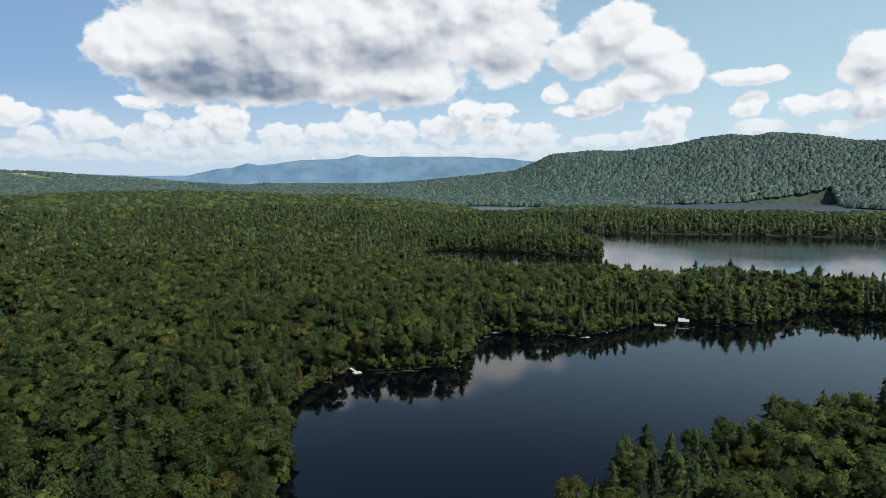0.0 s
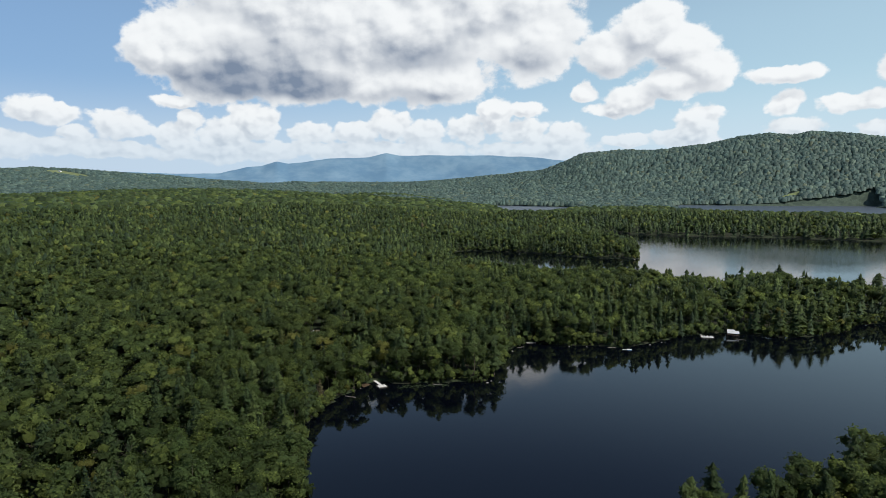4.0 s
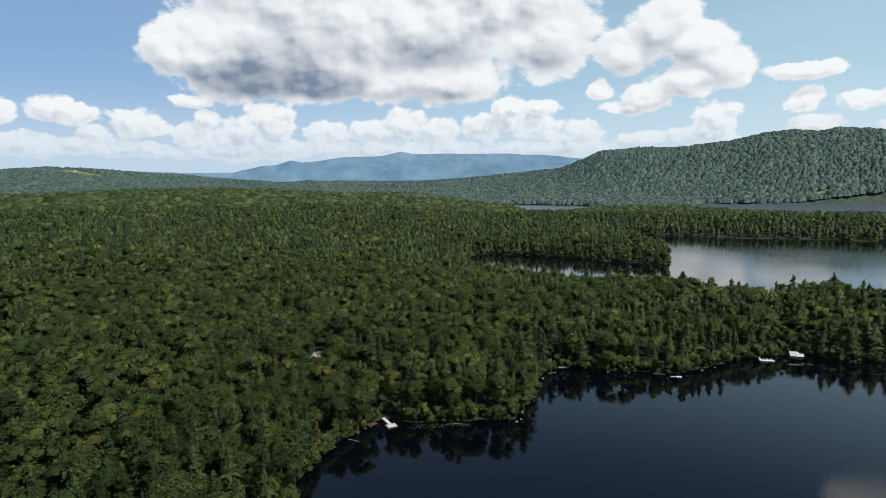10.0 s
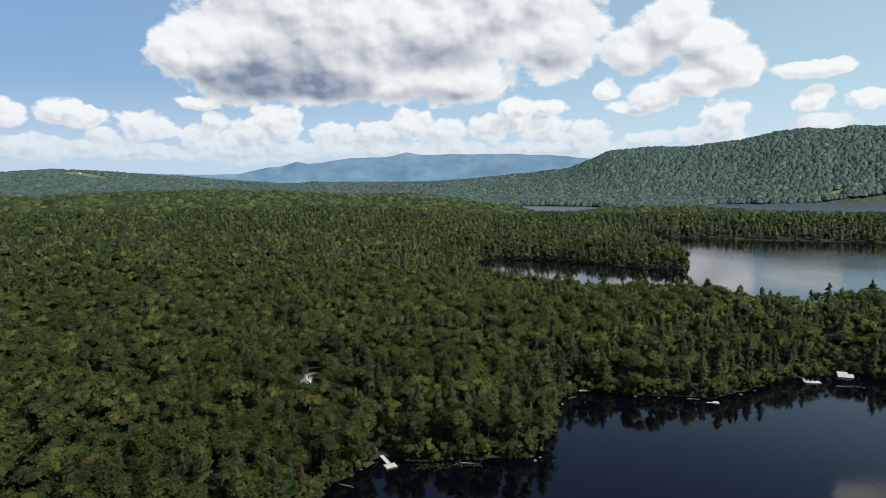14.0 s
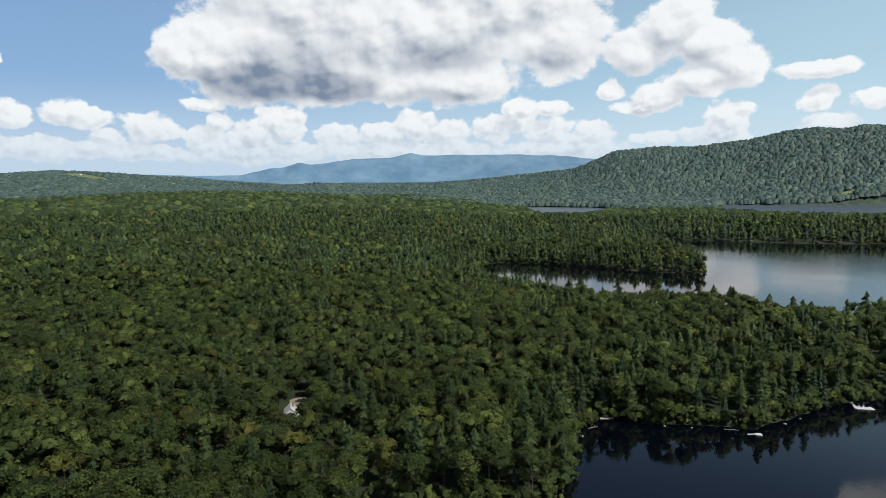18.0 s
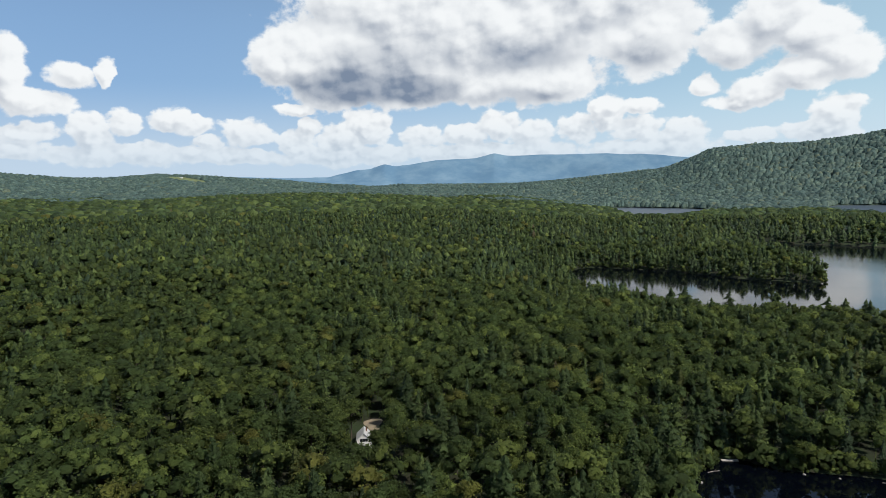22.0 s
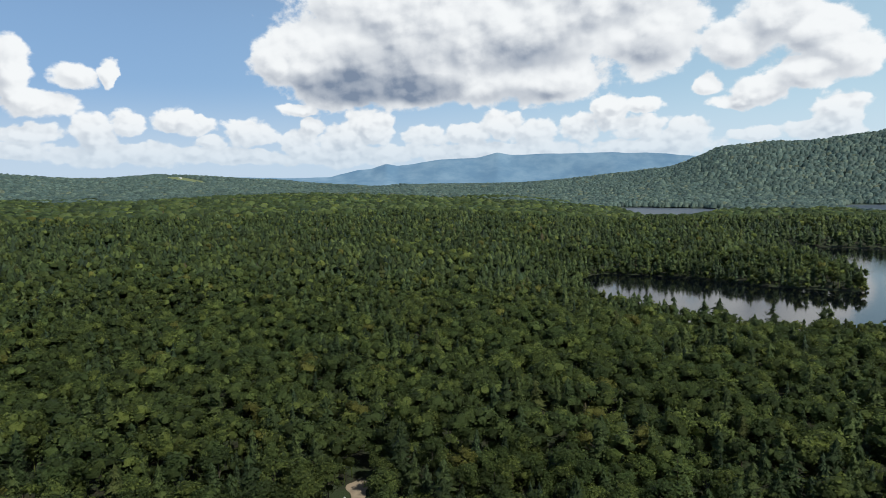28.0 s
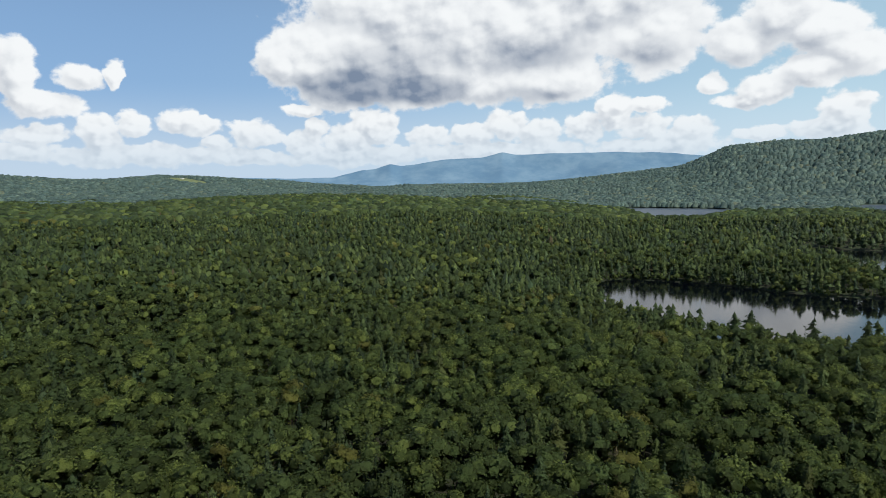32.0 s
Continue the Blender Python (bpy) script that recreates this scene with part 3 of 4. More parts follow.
def view_distance(x, y):
    """How near the flight comes to a place that lies before it."""
    best = np.full(np.shape(x), 1e9)
    for sx, sy, heading in STATIONS:
        d = np.hypot(x - sx, y - sy)
        side = np.abs(np.degrees(np.arctan2(x - sx, y - sy)) - heading)
        best = np.minimum(best, np.where((side < 37.5) & (d > 115), d, d + 500))
    return best


def species(x, y, sd, rng, share=1.0):
    """0 broadleaf, 1 pine, 2 spruce."""
    p = 0.19 + 0.38 * waves(x, y, 130, 21) + 0.20 * waves(x, y, 45, 22)
    p = p + 0.22 * ease(-sd, -30, -6) + 0.40 * ease(y, 600, 780) + 0.26 * ease(x, -10, 60) * ease(y, 360, 420) * ease(-y, -600, -480)
    u = rng.rand(len(x))
    kind = np.where(u < np.clip(p, 0.03, 0.82) * share, 1, 0)
    dark = rng.rand(len(x)) < np.clip(0.42 + 0.35 * waves(x, y, 80, 23), 0.1, 0.8)
    return np.where((kind == 1) & dark, 2, kind)


LABELS = ("green broadleaf forest tree with a rounded leafy crown", "tall white pine with uneven layered plumes of needles", "dark narrow spruce with a pointed drooping crown")
KINDS = ("broadleaf_tree", "pine_tree", "spruce_tree")
GROUPS = ("broadleaf trees of the lakeside forest", "pines of the lakeside forest", "spruces of the lakeside forest")
MATS = (M_BROAD, M_PINE, M_SPRUCE)


def tree_sizes(kind, rng):
    n = len(kind)
    h = np.where(kind == 0, rng.uniform(12.5, 20.5, n), np.where(kind == 1, rng.uniform(16, 24.5, n), rng.uniform(11, 19, n)))
    return h


def build_near_trees(x, y, z, kind, rng):
    """Trees nearest to the flight, each a thing of its own."""
    protos = []
    for k in range(3):
        row = []
        for s in range(6):
            seed = 100 * k + s
            H = (17.5, 23.0, 16.5)[k]
            if k == 0:
                v, f, n = broad_crown(seed, H, 4.8, 1050, 0.58, 20, 0.66, 0.34)
            elif k == 1:
                v, f, n = tier_crown(seed, H, 4.7, 11, 6, 44, 0.85, **PINE)
            else:
                v, f, n = tier_crown(seed, H, 3.0, 13, 6, 28, 0.7)
            crown = mesh_from("crown", v, f, MATS[k], normals=n)
            trunk = trunk_mesh("trunk", H, (0.22, 0.28, 0.18)[k], seed)
            row.append((H, crown, trunk))
        protos.append(row)
    height = tree_sizes(kind, rng)
    for i in range(len(x)):
        k = int(kind[i])
        H, crown, trunk = protos[k][rng.randint(6)]
        s = height[i] / H
        wide = s * (rng.uniform(0.9, 1.45) if k == 0 else rng.uniform(0.85, 1.15))
        ob = tagged(new(KINDS[k]), LABELS[k], "tree", GROUPS[k])
        ob.matrix_basis = Matrix.LocRotScale((x[i], y[i], z[i] - 0.15), Euler((rng.normal(0, 0.02), rng.normal(0, 0.02), rng.rand() * 6.28)), (wide, wide, s))
        part("trunk", trunk, ob)
        part("crown", crown, ob)


def build_stand(name, label, x, y, z, kind, rng, templates, mats=MATS):
    """Trees farther off, joined: one mesh a species."""
    height = tree_sizes(kind, rng)
    for k in range(3):
        sel = np.flatnonzero(kind == k)
        if not len(sel):
            continue
        which = rng.randint(0, len(templates[k]), len(sel))
        V, F, T, S, off = [], [], [], [], 0
        for w, (H, v, f, nr) in enumerate(templates[k]):
            ids = sel[which == w]
            n = len(ids)
            if not n:
                continue
            a = rng.rand(n) * 6.283
            s = height[ids] / H
            wd = s * (rng.uniform(0.95, 1.4, n) if k == 0 else rng.uniform(0.85, 1.2, n))
            ca, sa = np.cos(a)[:, None], np.sin(a)[:, None]
            px = (v[:, 0] * ca - v[:, 1] * sa) * wd[:, None] + x[ids][:, None]
            py = (v[:, 0] * sa + v[:, 1] * ca) * wd[:, None] + y[ids][:, None]
            pz = v[:, 2] * s[:, None] + z[ids][:, None] - 0.1
            V.append(np.stack([px, py, pz], 2).reshape(-1, 3))
            F.append((f[None] + (np.arange(n) * len(v))[:, None, None]).reshape(-1, 3) + off)
            T.append(np.repeat(rng.rand(n), len(v)))
            S.append(np.stack([nr[:, 0] * ca - nr[:, 1] * sa, nr[:, 0] * sa + nr[:, 1] * ca, np.broadcast_to(nr[:, 2], (n, len(v)))], 2).reshape(-1, 3))
            off += n * len(v)
        me = mesh_from(name, np.concatenate(V), np.concatenate(F), mats[k], np.concatenate(T), normals=np.concatenate(S))
        tagged(new(name, me), label.replace("KIND", ("broadleaf trees", "pines", "spruces")[k]), "forest", kind="stuff")


def with_stem(v, f, n, H, r):
    """Adds a plain three-sided stem down to the ground."""
    a = np.arange(3) * 2.094
    s = np.concatenate([np.stack([np.cos(a) * r, np.sin(a) * r, np.full(3, -0.6)], 1), [(0, 0, H * 0.6)]])
    out = np.concatenate([np.stack([np.cos(a), np.sin(a), np.zeros(3)], 1), [(0, 0, 1)]])
    return joined([(v, f, n), (s, np.array([(0, 1, 3), (1, 2, 3), (2, 0, 3)]), out)])


def templates_mid():
    return ([(17.5, *with_stem(*broad_crown(200 + s, 17.5, 4.9, 215, 0.80, 9, 0.72, 0.32), 17.5, 0.25)) for s in range(6)],
            [(23.0, *with_stem(*tier_crown(220 + s, 22.0, 4.7, 8, 5, 18, 1.1, **PINE), 23, 0.3)) for s in range(6)],
            [(16.5, *with_stem(*tier_crown(240 + s, 16.5, 3.3, 8, 5, 12, 0.95, uneven=0.22), 16.5, 0.2)) for s in range(6)])


def templates_low():
    return ([(17.5, *with_stem(*broad_crown(300 + s, 17.5, 5.2, 62, 1.15, 4, 0.80, 0.30), 17.5, 0.25)) for s in range(8)],
            [(22.0, *with_stem(*tier_crown(320 + s, 21.0, 4.8, 6, 4, 7, 1.6, **PINE), 22, 0.3)) for s in range(8)],
            [(16.5, *with_stem(*tier_crown(340 + s, 16.0, 3.6, 5, 4, 6, 1.4, power=0.7, uneven=0.25), 16.5, 0.2)) for s in range(8)])


def templates_far():
    return ([(17.5, *broad_crown(400 + s, 17.5, 6.0, 14, 2.1, 2, 1.15, 0.15)) for s in range(6)],
            [(20.0, *tier_crown(420 + s, 18.5, 6.2, 4, 4, 3, 2.4, **PINE)) for s in range(6)],
            [(16.0, *tier_crown(440 + s, 15.5, 5.6, 3, 4, 2, 2.0, power=0.5, uneven=0.25)) for s in range(6)])


def templates_dot():
    rng = np.random.RandomState(5)

    def dome(h, r, flat):
        a = np.arange(4) * 1.5708 + rng.rand()
        u = rng.uniform(0.75, 1.25, 4)
        top = np.stack([np.cos(a) * r * flat * u, np.sin(a) * r * flat * u, h * rng.uniform(0.75, 0.95, 4)], 1)
        foot = np.stack([np.cos(a + 0.78) * r * u, np.sin(a + 0.78) * r * u, np.full(4, h * 0.06)], 1)
        v = np.concatenate([[(0, 0, h)], top, foot])
        f = [(0, 1 + i, 1 + (i + 1) % 4) for i in range(4)]
        for i in range(4):
            f += [(1 + i, 5 + i, 1 + (i + 1) % 4), (1 + (i + 1) % 4, 5 + i, 5 + (i + 1) % 4)]
        return v, np.array(f), unit(v * (0.8, 0.8, 0) / r + (0, 0, 0.55))

    return ([(15.0, *dome(15.0, 9.6, 0.70)) for s in range(6)], [(17.0, *dome(16.0, 9.0, 0.62)) for s in range(6)], [(15.0, *dome(14.5, 8.4, 0.55)) for s in range(6)])


def build_shore_bushes():
    """Alders and low boughs that hang over the water's edge."""
    rng = np.random.RandomState(31)
    x1, y1 = scatter(-90, 430, 30, 520, 1.9, 6)
    x2, y2 = scatter(-80, 460, 560, 980, 3.2, 7)
    x, y = np.concatenate([x1, x2]), np.concatenate([y1, y2])
    sd = shore(x, y)
    clear = np.hypot(x + 49, y - 333) > 6.5
    clear &= np.hypot(x - 153, y - 445) > 4
    clear &= np.hypot(x - 173, y - 450) > 9
    keep = (sd > 0.3) & (sd < 4.2) & in_view(x, y, 3) & clear
    x, y, sd = x[keep], y[keep], sd[keep]
    t = [(4.5, *broad_crown(500 + s, 4.5, 2.4, 18, 0.9, 3, 0.9, 0.0)) for s in range(6)]
    n = len(x)
    which, a, s = rng.randint(0, 6, n), rng.rand(n) * 6.283, rng.uniform(0.5, 1.9, n)
    z = ground_height(x, y, sd)
    V, F, T, S, off = [], [], [], [], 0
    for w in range(6):
        ids = np.flatnonzero(which == w)
        H, v, f, nr = t[w]
        ca, sa, k = np.cos(a[ids])[:, None], np.sin(a[ids])[:, None], s[ids][:, None]
        V.append(np.stack([(v[:, 0] * ca - v[:, 1] * sa) * k + x[ids][:, None], (v[:, 0] * sa + v[:, 1] * ca) * k + y[ids][:, None], v[:, 2] * k + z[ids][:, None] - 0.3], 2).reshape(-1, 3))
        F.append((f[None] + (np.arange(len(ids)) * len(v))[:, None, None]).reshape(-1, 3) + off)
        T.append(np.repeat(rng.rand(len(ids)), len(v)))
        S.append(np.stack([nr[:, 0] * ca - nr[:, 1] * sa, nr[:, 0] * sa + nr[:, 1] * ca, np.broadcast_to(nr[:, 2], (len(ids), len(v)))], 2).reshape(-1, 3))
        off += len(ids) * len(v)
    me = mesh_from("shore_bushes", np.concatenate(V), np.concatenate(F), M_BROAD, np.concatenate(T), normals=np.concatenate(S))
    tagged(new("shore_bushes", me), "low green alder bushes overhanging the water's edge", "bushes", kind="stuff")


def build_forest():
    rng = np.random.RandomState(77)
    # all places of trees within 760 m, densest cell
    x, y = scatter(-700, 560, -40, 800, 7.1, 1)
    keep = in_view(x, y) & (np.hypot(x, y - 60) < 700)
    x, y = x[keep], y[keep]
    sd = shore(x, y)
    open_ = np.ones(len(x), bool)
    for cx, cy, cr in CLEARED:
        open_ &= np.hypot(x - cx, y - cy) > cr
    keep = (sd > 0.6) & open_
    x, y, sd = x[keep], y[keep], sd[keep]
    kind = species(x, y, sd, rng)
    z = ground_height(x, y, sd)
    wd = view_distance(x, y)
    near = np.zeros(len(x), bool)
    for k, limit in enumerate((300, 230, 200)):
        ids = np.flatnonzero(kind == k)
        near[ids[np.argsort(wd[ids])[:limit]]] = True
    build_near_trees(x[near], y[near], z[near], kind[near], rng)
    score = wd
    rest = np.argsort(np.where(near, 1e9, score))
    rest = rest[: len(x) - near.sum()]
    mid, low = rest[:2300], rest[2300:]
    build_stand("forest_middle", "dense stand of green KIND on the lakeside slopes", x[mid], y[mid], z[mid], kind[mid], rng, templates_mid())
    build_stand("forest_beyond", "dense stand of green KIND on the far shores", x[low], y[low], z[low], kind[low], rng, templates_low())
    # the peninsula and the slopes behind it
    x, y = scatter(-900, 800, 600, 1100, 7.4, 12)
    r = np.hypot(x, y - 60)
    keep = (r >= 700) & (r < 980) & in_view(x, y, 1)
    x, y = x[keep], y[keep]
    sd = shore(x, y)
    keep = sd > 0.8
    x, y, sd = x[keep], y[keep], sd[keep]
    kind = species(x, y, sd, rng)
    z = ground_height(x, y, sd)
    shown = (sd < 75) & (x > -90) & (x < 330)
    build_stand("forest_peninsula", "dense stand of KIND along the shore of the main lake", x[shown], y[shown], z[shown], kind[shown], rng, templates_low())
    build_stand("forest_behind", "dense stand of KIND behind the main lake", x[~shown], y[~shown], z[~shown], kind[~shown], rng, templates_far())
    # out to 1500 m, and the sides out of the flight's sight
    x, y = scatter(-1500, 1300, -350, 1560, 11.2, 2)
    r = np.hypot(x, y - 60)
    keep = (r < 1500) & ~((r < 980) & in_view(x, y)) & (in_view(x, y, 4) | (r < 300))
    x, y = x[keep], y[keep]
    sd = shore(x, y)
    keep = sd > 1.5
    x, y, sd = x[keep], y[keep], sd[keep]
    kind = species(x, y, sd, rng, 1.2)
    build_stand("forest_distance", "far forest of KIND beyond the lakes", x, y, ground_height(x, y, sd), kind, rng, templates_far())
    # hills
    x, y = scatter(-3600, 2800, 700, 4400, 14.2, 3)
    r = np.hypot(x, y - 60)
    az = np.degrees(np.arctan2(x, y - 100))
    keep = (r > 1480) & in_view(x, y, 3) & (r < 4040 - 560 * ease(az, -4, 12))
    x, y = x[keep], y[keep]
    sd = shore(x, y)
    keep = sd > 2
    x, y, sd = x[keep], y[keep], sd[keep]
    field = (np.hypot((x + 2150) * 0.82 - (y - 3060) * 0.57, ((x + 2150) * 0.57 + (y - 3060) * 0.82) * 3.4) < 260) | (np.hypot((x - 1190) * 0.94 + (y - 2575) * 0.34, (-(x - 1190) * 0.34 + (y - 2575) * 0.94) * 4.5) < 68)
    x, y, sd = x[~field], y[~field], sd[~field]
    kind = species(x, y - 500, sd, rng, 0.5)
    z = ground_height(x, y, sd)
    kind = np.where(np.hypot(x, y) < 2600, species(x, y, sd, rng, 1.1), kind)
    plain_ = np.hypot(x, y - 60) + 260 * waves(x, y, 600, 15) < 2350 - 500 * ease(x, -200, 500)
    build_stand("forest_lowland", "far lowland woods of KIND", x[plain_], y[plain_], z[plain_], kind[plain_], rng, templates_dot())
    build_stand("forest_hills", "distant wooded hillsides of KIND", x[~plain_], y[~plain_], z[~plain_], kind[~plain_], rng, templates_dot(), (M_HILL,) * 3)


build_forest()
build_shore_bushes()

# ---- mountains on the horizon, hazy blue ----
# the blue of distance haze is mixed into the ridge's base colour
M_MOUNTAIN = material("hazed_mountain", lambda N: principled(N, N.mix(N.smooth(N.noise(N.n("ShaderNodeNewGeometry").outputs["Position"], 0.006, 5.0, 0.6), 0.35, 0.7), (0.13, 0.235, 0.34, 1), (0.20, 0.315, 0.41, 1)), 1.0, spec=0.0))
MTN_AZ = (-34, -27.4, -24, -21.7, -20.5, -19.2, -18.2, -14.5, -11.0, -9.4, -8.2, -5.1, -3.4, 0.5, 3, 4.5, 7.0, 12, 20)
MTN_EL = (0.75, 0.5, 0.55, 1.12, 1.16, 1.62, 1.38, 1.86, 2.0, 2.4, 2.14, 2.16, 2.14, 2.12, 2.02, 1.9, 1.6, 1.3, 0.6)


def build_mountains():
    az = np.linspace(-34, 20, 420)
    el = np.interp(az, MTN_AZ, MTN_EL)
    el = np.convolve(np.pad(el, 1, mode="edge"), np.ones(3) / 3, "valid") + 0.03 * waves(az, az * 0, 2.4, 41)
    crest = 107 + 4640 * np.tan(np.radians(el))
    rows = []
    for t in np.linspace(0, 1, 22):
        r = 4150 + 490 * t
        fold = 1 + 0.16 * np.sin(np.pi * t) * waves(az * 9 + t * 60, az * 9 - t * 70, 110, 6)
        rows.append(np.stack([np.sin(np.radians(az)) * r, 91 + np.cos(np.radians(az)) * r, 30 + (crest - 30) * (t ** 1.2) * fold], 1))
    n = len(az)
    v = np.concatenate(rows)
    i = (np.arange(21)[:, None] * n + np.arange(n - 1)[None]).ravel()
    tagged(new("backdrop", mesh_from("backdrop", v, np.stack([i, i + 1, i + n + 1, i + n], 1), M_MOUNTAIN, smooth=True)), "long mountain ridge on the horizon, haze blue in its colour", "mountains", kind="structure")


build_mountains()

# ---- things built by people ----


def plain(name, color, rough=0.6, wear=0.25, scale=1.5, metal=0.0):
    dark = tuple(c * (1 - wear) for c in color) + (1,)

    def build(N):
        pos = N.n("ShaderNodeTexCoord").outputs["Object"]
        n = N.noise(pos, scale, 5.0, 0.6)
        fine = N.noise(pos, scale * 9, 3.0, 0.6)
        c = N.mix(N.smooth(n, 0.35, 0.7), (*color, 1), dark)
        return principled(N, c, rough, metal, bump=bumped(N, fine, 0.25, 0.02))
    return material(name, build)


M_WHITE = plain("white_paint", (0.78, 0.77, 0.74), 0.55, 0.12)
M_SHINGLE = plain("pale_metal_roof", (0.62, 0.63, 0.62), 0.45, 0.15)
M_DECK = plain("bleached_decking", (0.55, 0.52, 0.48), 0.8, 0.25)
M_PALE = plain("white_float", (0.74, 0.73, 0.70), 0.6, 0.15)
M_BROWN = plain("brown_roof", (0.12, 0.095, 0.075), 0.85, 0.4)
M_LOG = plain("stained_wood", (0.10, 0.07, 0.05), 0.8, 0.35)
M_POST = plain("grey_post", (0.22, 0.20, 0.17), 0.8, 0.3)
M_BLACK = plain("black_frame", (0.015, 0.015, 0.017), 0.5, 0.2)
M_BRICK = plain("chimney_brick", (0.20, 0.09, 0.06), 0.9, 0.4)
M_SAND = plain("sandy_drive", (0.33, 0.27, 0.19), 0.95, 0.3, 0.4)
M_LAWN = plain("mown_grass", (0.10, 0.16, 0.035), 0.9, 0.35, 0.6)
M_HAY = plain("hay_field", (0.20, 0.24, 0.10), 0.95, 0.3, 0.02)
M_SILT = plain("shallow_silt", (0.085, 0.055, 0.028), 0.9, 0.4, 0.5)
M_PAD = plain("lily_pad", (0.045, 0.068, 0.027), 0.5, 0.4, 0.8)
M_ROCK = plain("shore_rock", (0.30, 0.28, 0.25), 0.85, 0.4, 0.8)
M_DEAD = plain("dead_wood", (0.30, 0.26, 0.22), 0.9, 0.3)
M_TYRE_BLUE = plain("blue_plastic", (0.10, 0.20, 0.36), 0.5, 0.2)


def glass_pane(N):
    return principled(N, (0.02, 0.025, 0.03, 1), 0.06, spec=0.6)


M_GLASS = material("window_glass", glass_pane)


def box(bm, x0, x1, y0, y1, z0, z1, bevel=0.0):
    vs = [bm.verts.new(p) for p in ((x0, y0, z0), (x1, y0, z0), (x1, y1, z0), (x0, y1, z0), (x0, y0, z1), (x1, y0, z1), (x1, y1, z1), (x0, y1, z1))]
    fs = [bm.faces.new([vs[i] for i in f]) for f in ((3, 2, 1, 0), (4, 5, 6, 7), (0, 1, 5, 4), (1, 2, 6, 5), (2, 3, 7, 6), (3, 0, 4, 7))]
    if bevel:
        bmesh.ops.bevel(bm, geom=list({e for f in fs for e in f.edges}), offset=bevel, segments=1, affect="EDGES")


def made(name, fill, mat, parent=None, label="", m=None):
    """A mesh object whose bmesh the function fill builds."""
    bm = bmesh.new()
    fill(bm)
    me = bpy.data.meshes.new(name)
    bm.to_mesh(me)
    bm.free()
    me.materials.append(mat)
    return part(name, me, parent, label, m)


def prism(bm, profile, y0, y1):
    """A profile in x and z drawn out along y."""
    a = [bm.verts.new((x, y0, z)) for x, z in profile]
    b = [bm.verts.new((x, y1, z)) for x, z in profile]
    bm.faces.new(a)
    bm.faces.new(b[::-1])
    n = len(profile)
    for i in range(n):
        bm.faces.new((a[i], b[i], b[(i + 1) % n], a[(i + 1) % n]))
    bmesh.ops.recalc_face_normals(bm, faces=bm.faces)


def rod(bm, p0, p1, r, n=8):
    p0, p1 = Vector(p0), Vector(p1)
    q = (p1 - p0).to_track_quat("Z", "Y").to_matrix()
    ra = [bm.verts.new(p0 + q @ Vector((math.cos(k * 6.2832 / n) * r, math.sin(k * 6.2832 / n) * r, 0))) for k in range(n)]
    rb = [bm.verts.new(v.co + (p1 - p0)) for v in ra]
    bm.faces.new(ra[::-1])
    bm.faces.new(rb)
    for k in range(n):
        bm.faces.new((ra[k], ra[(k + 1) % n], rb[(k + 1) % n], rb[k]))


def window(parent, x, z, w, h, y, face=-1, name="window"):
    """A framed window on a wall across y; face: the side on which it sits proud."""
    root = made(name, lambda bm: [box(bm, x - w / 2 - 0.08, x + w / 2 + 0.08, min(y, y + face * 0.07), max(y, y + face * 0.07), z0, z1) for z0, z1 in ((z - 0.09, z), (z + h, z + h + 0.09))] +
                [box(bm, x0, x0 + 0.08, min(y, y + face * 0.07), max(y, y + face * 0.07), z, z + h) for x0 in (x - w / 2 - 0.08, x - 0.04, x + w / 2)], M_BLACK, parent)
    made("pane", lambda bm: box(bm, x - w / 2, x + w / 2, min(y + face * 0.012, y + face * 0.03), max(y + face * 0.012, y + face * 0.03), z, z + h), M_GLASS, root)


def gable_roof(bm, w, y0, y1, eave, rise, over=0.45, thick=0.18):
    h = w / 2 + over
    k = rise / (w / 2)
    prism(bm, [(-h, eave - over * k), (0, eave + rise), (h, eave - over * k), (h, eave - over * k + thick), (0, eave + rise + thick), (-h, eave - over * k + thick)], y0 - over, y1 + over)


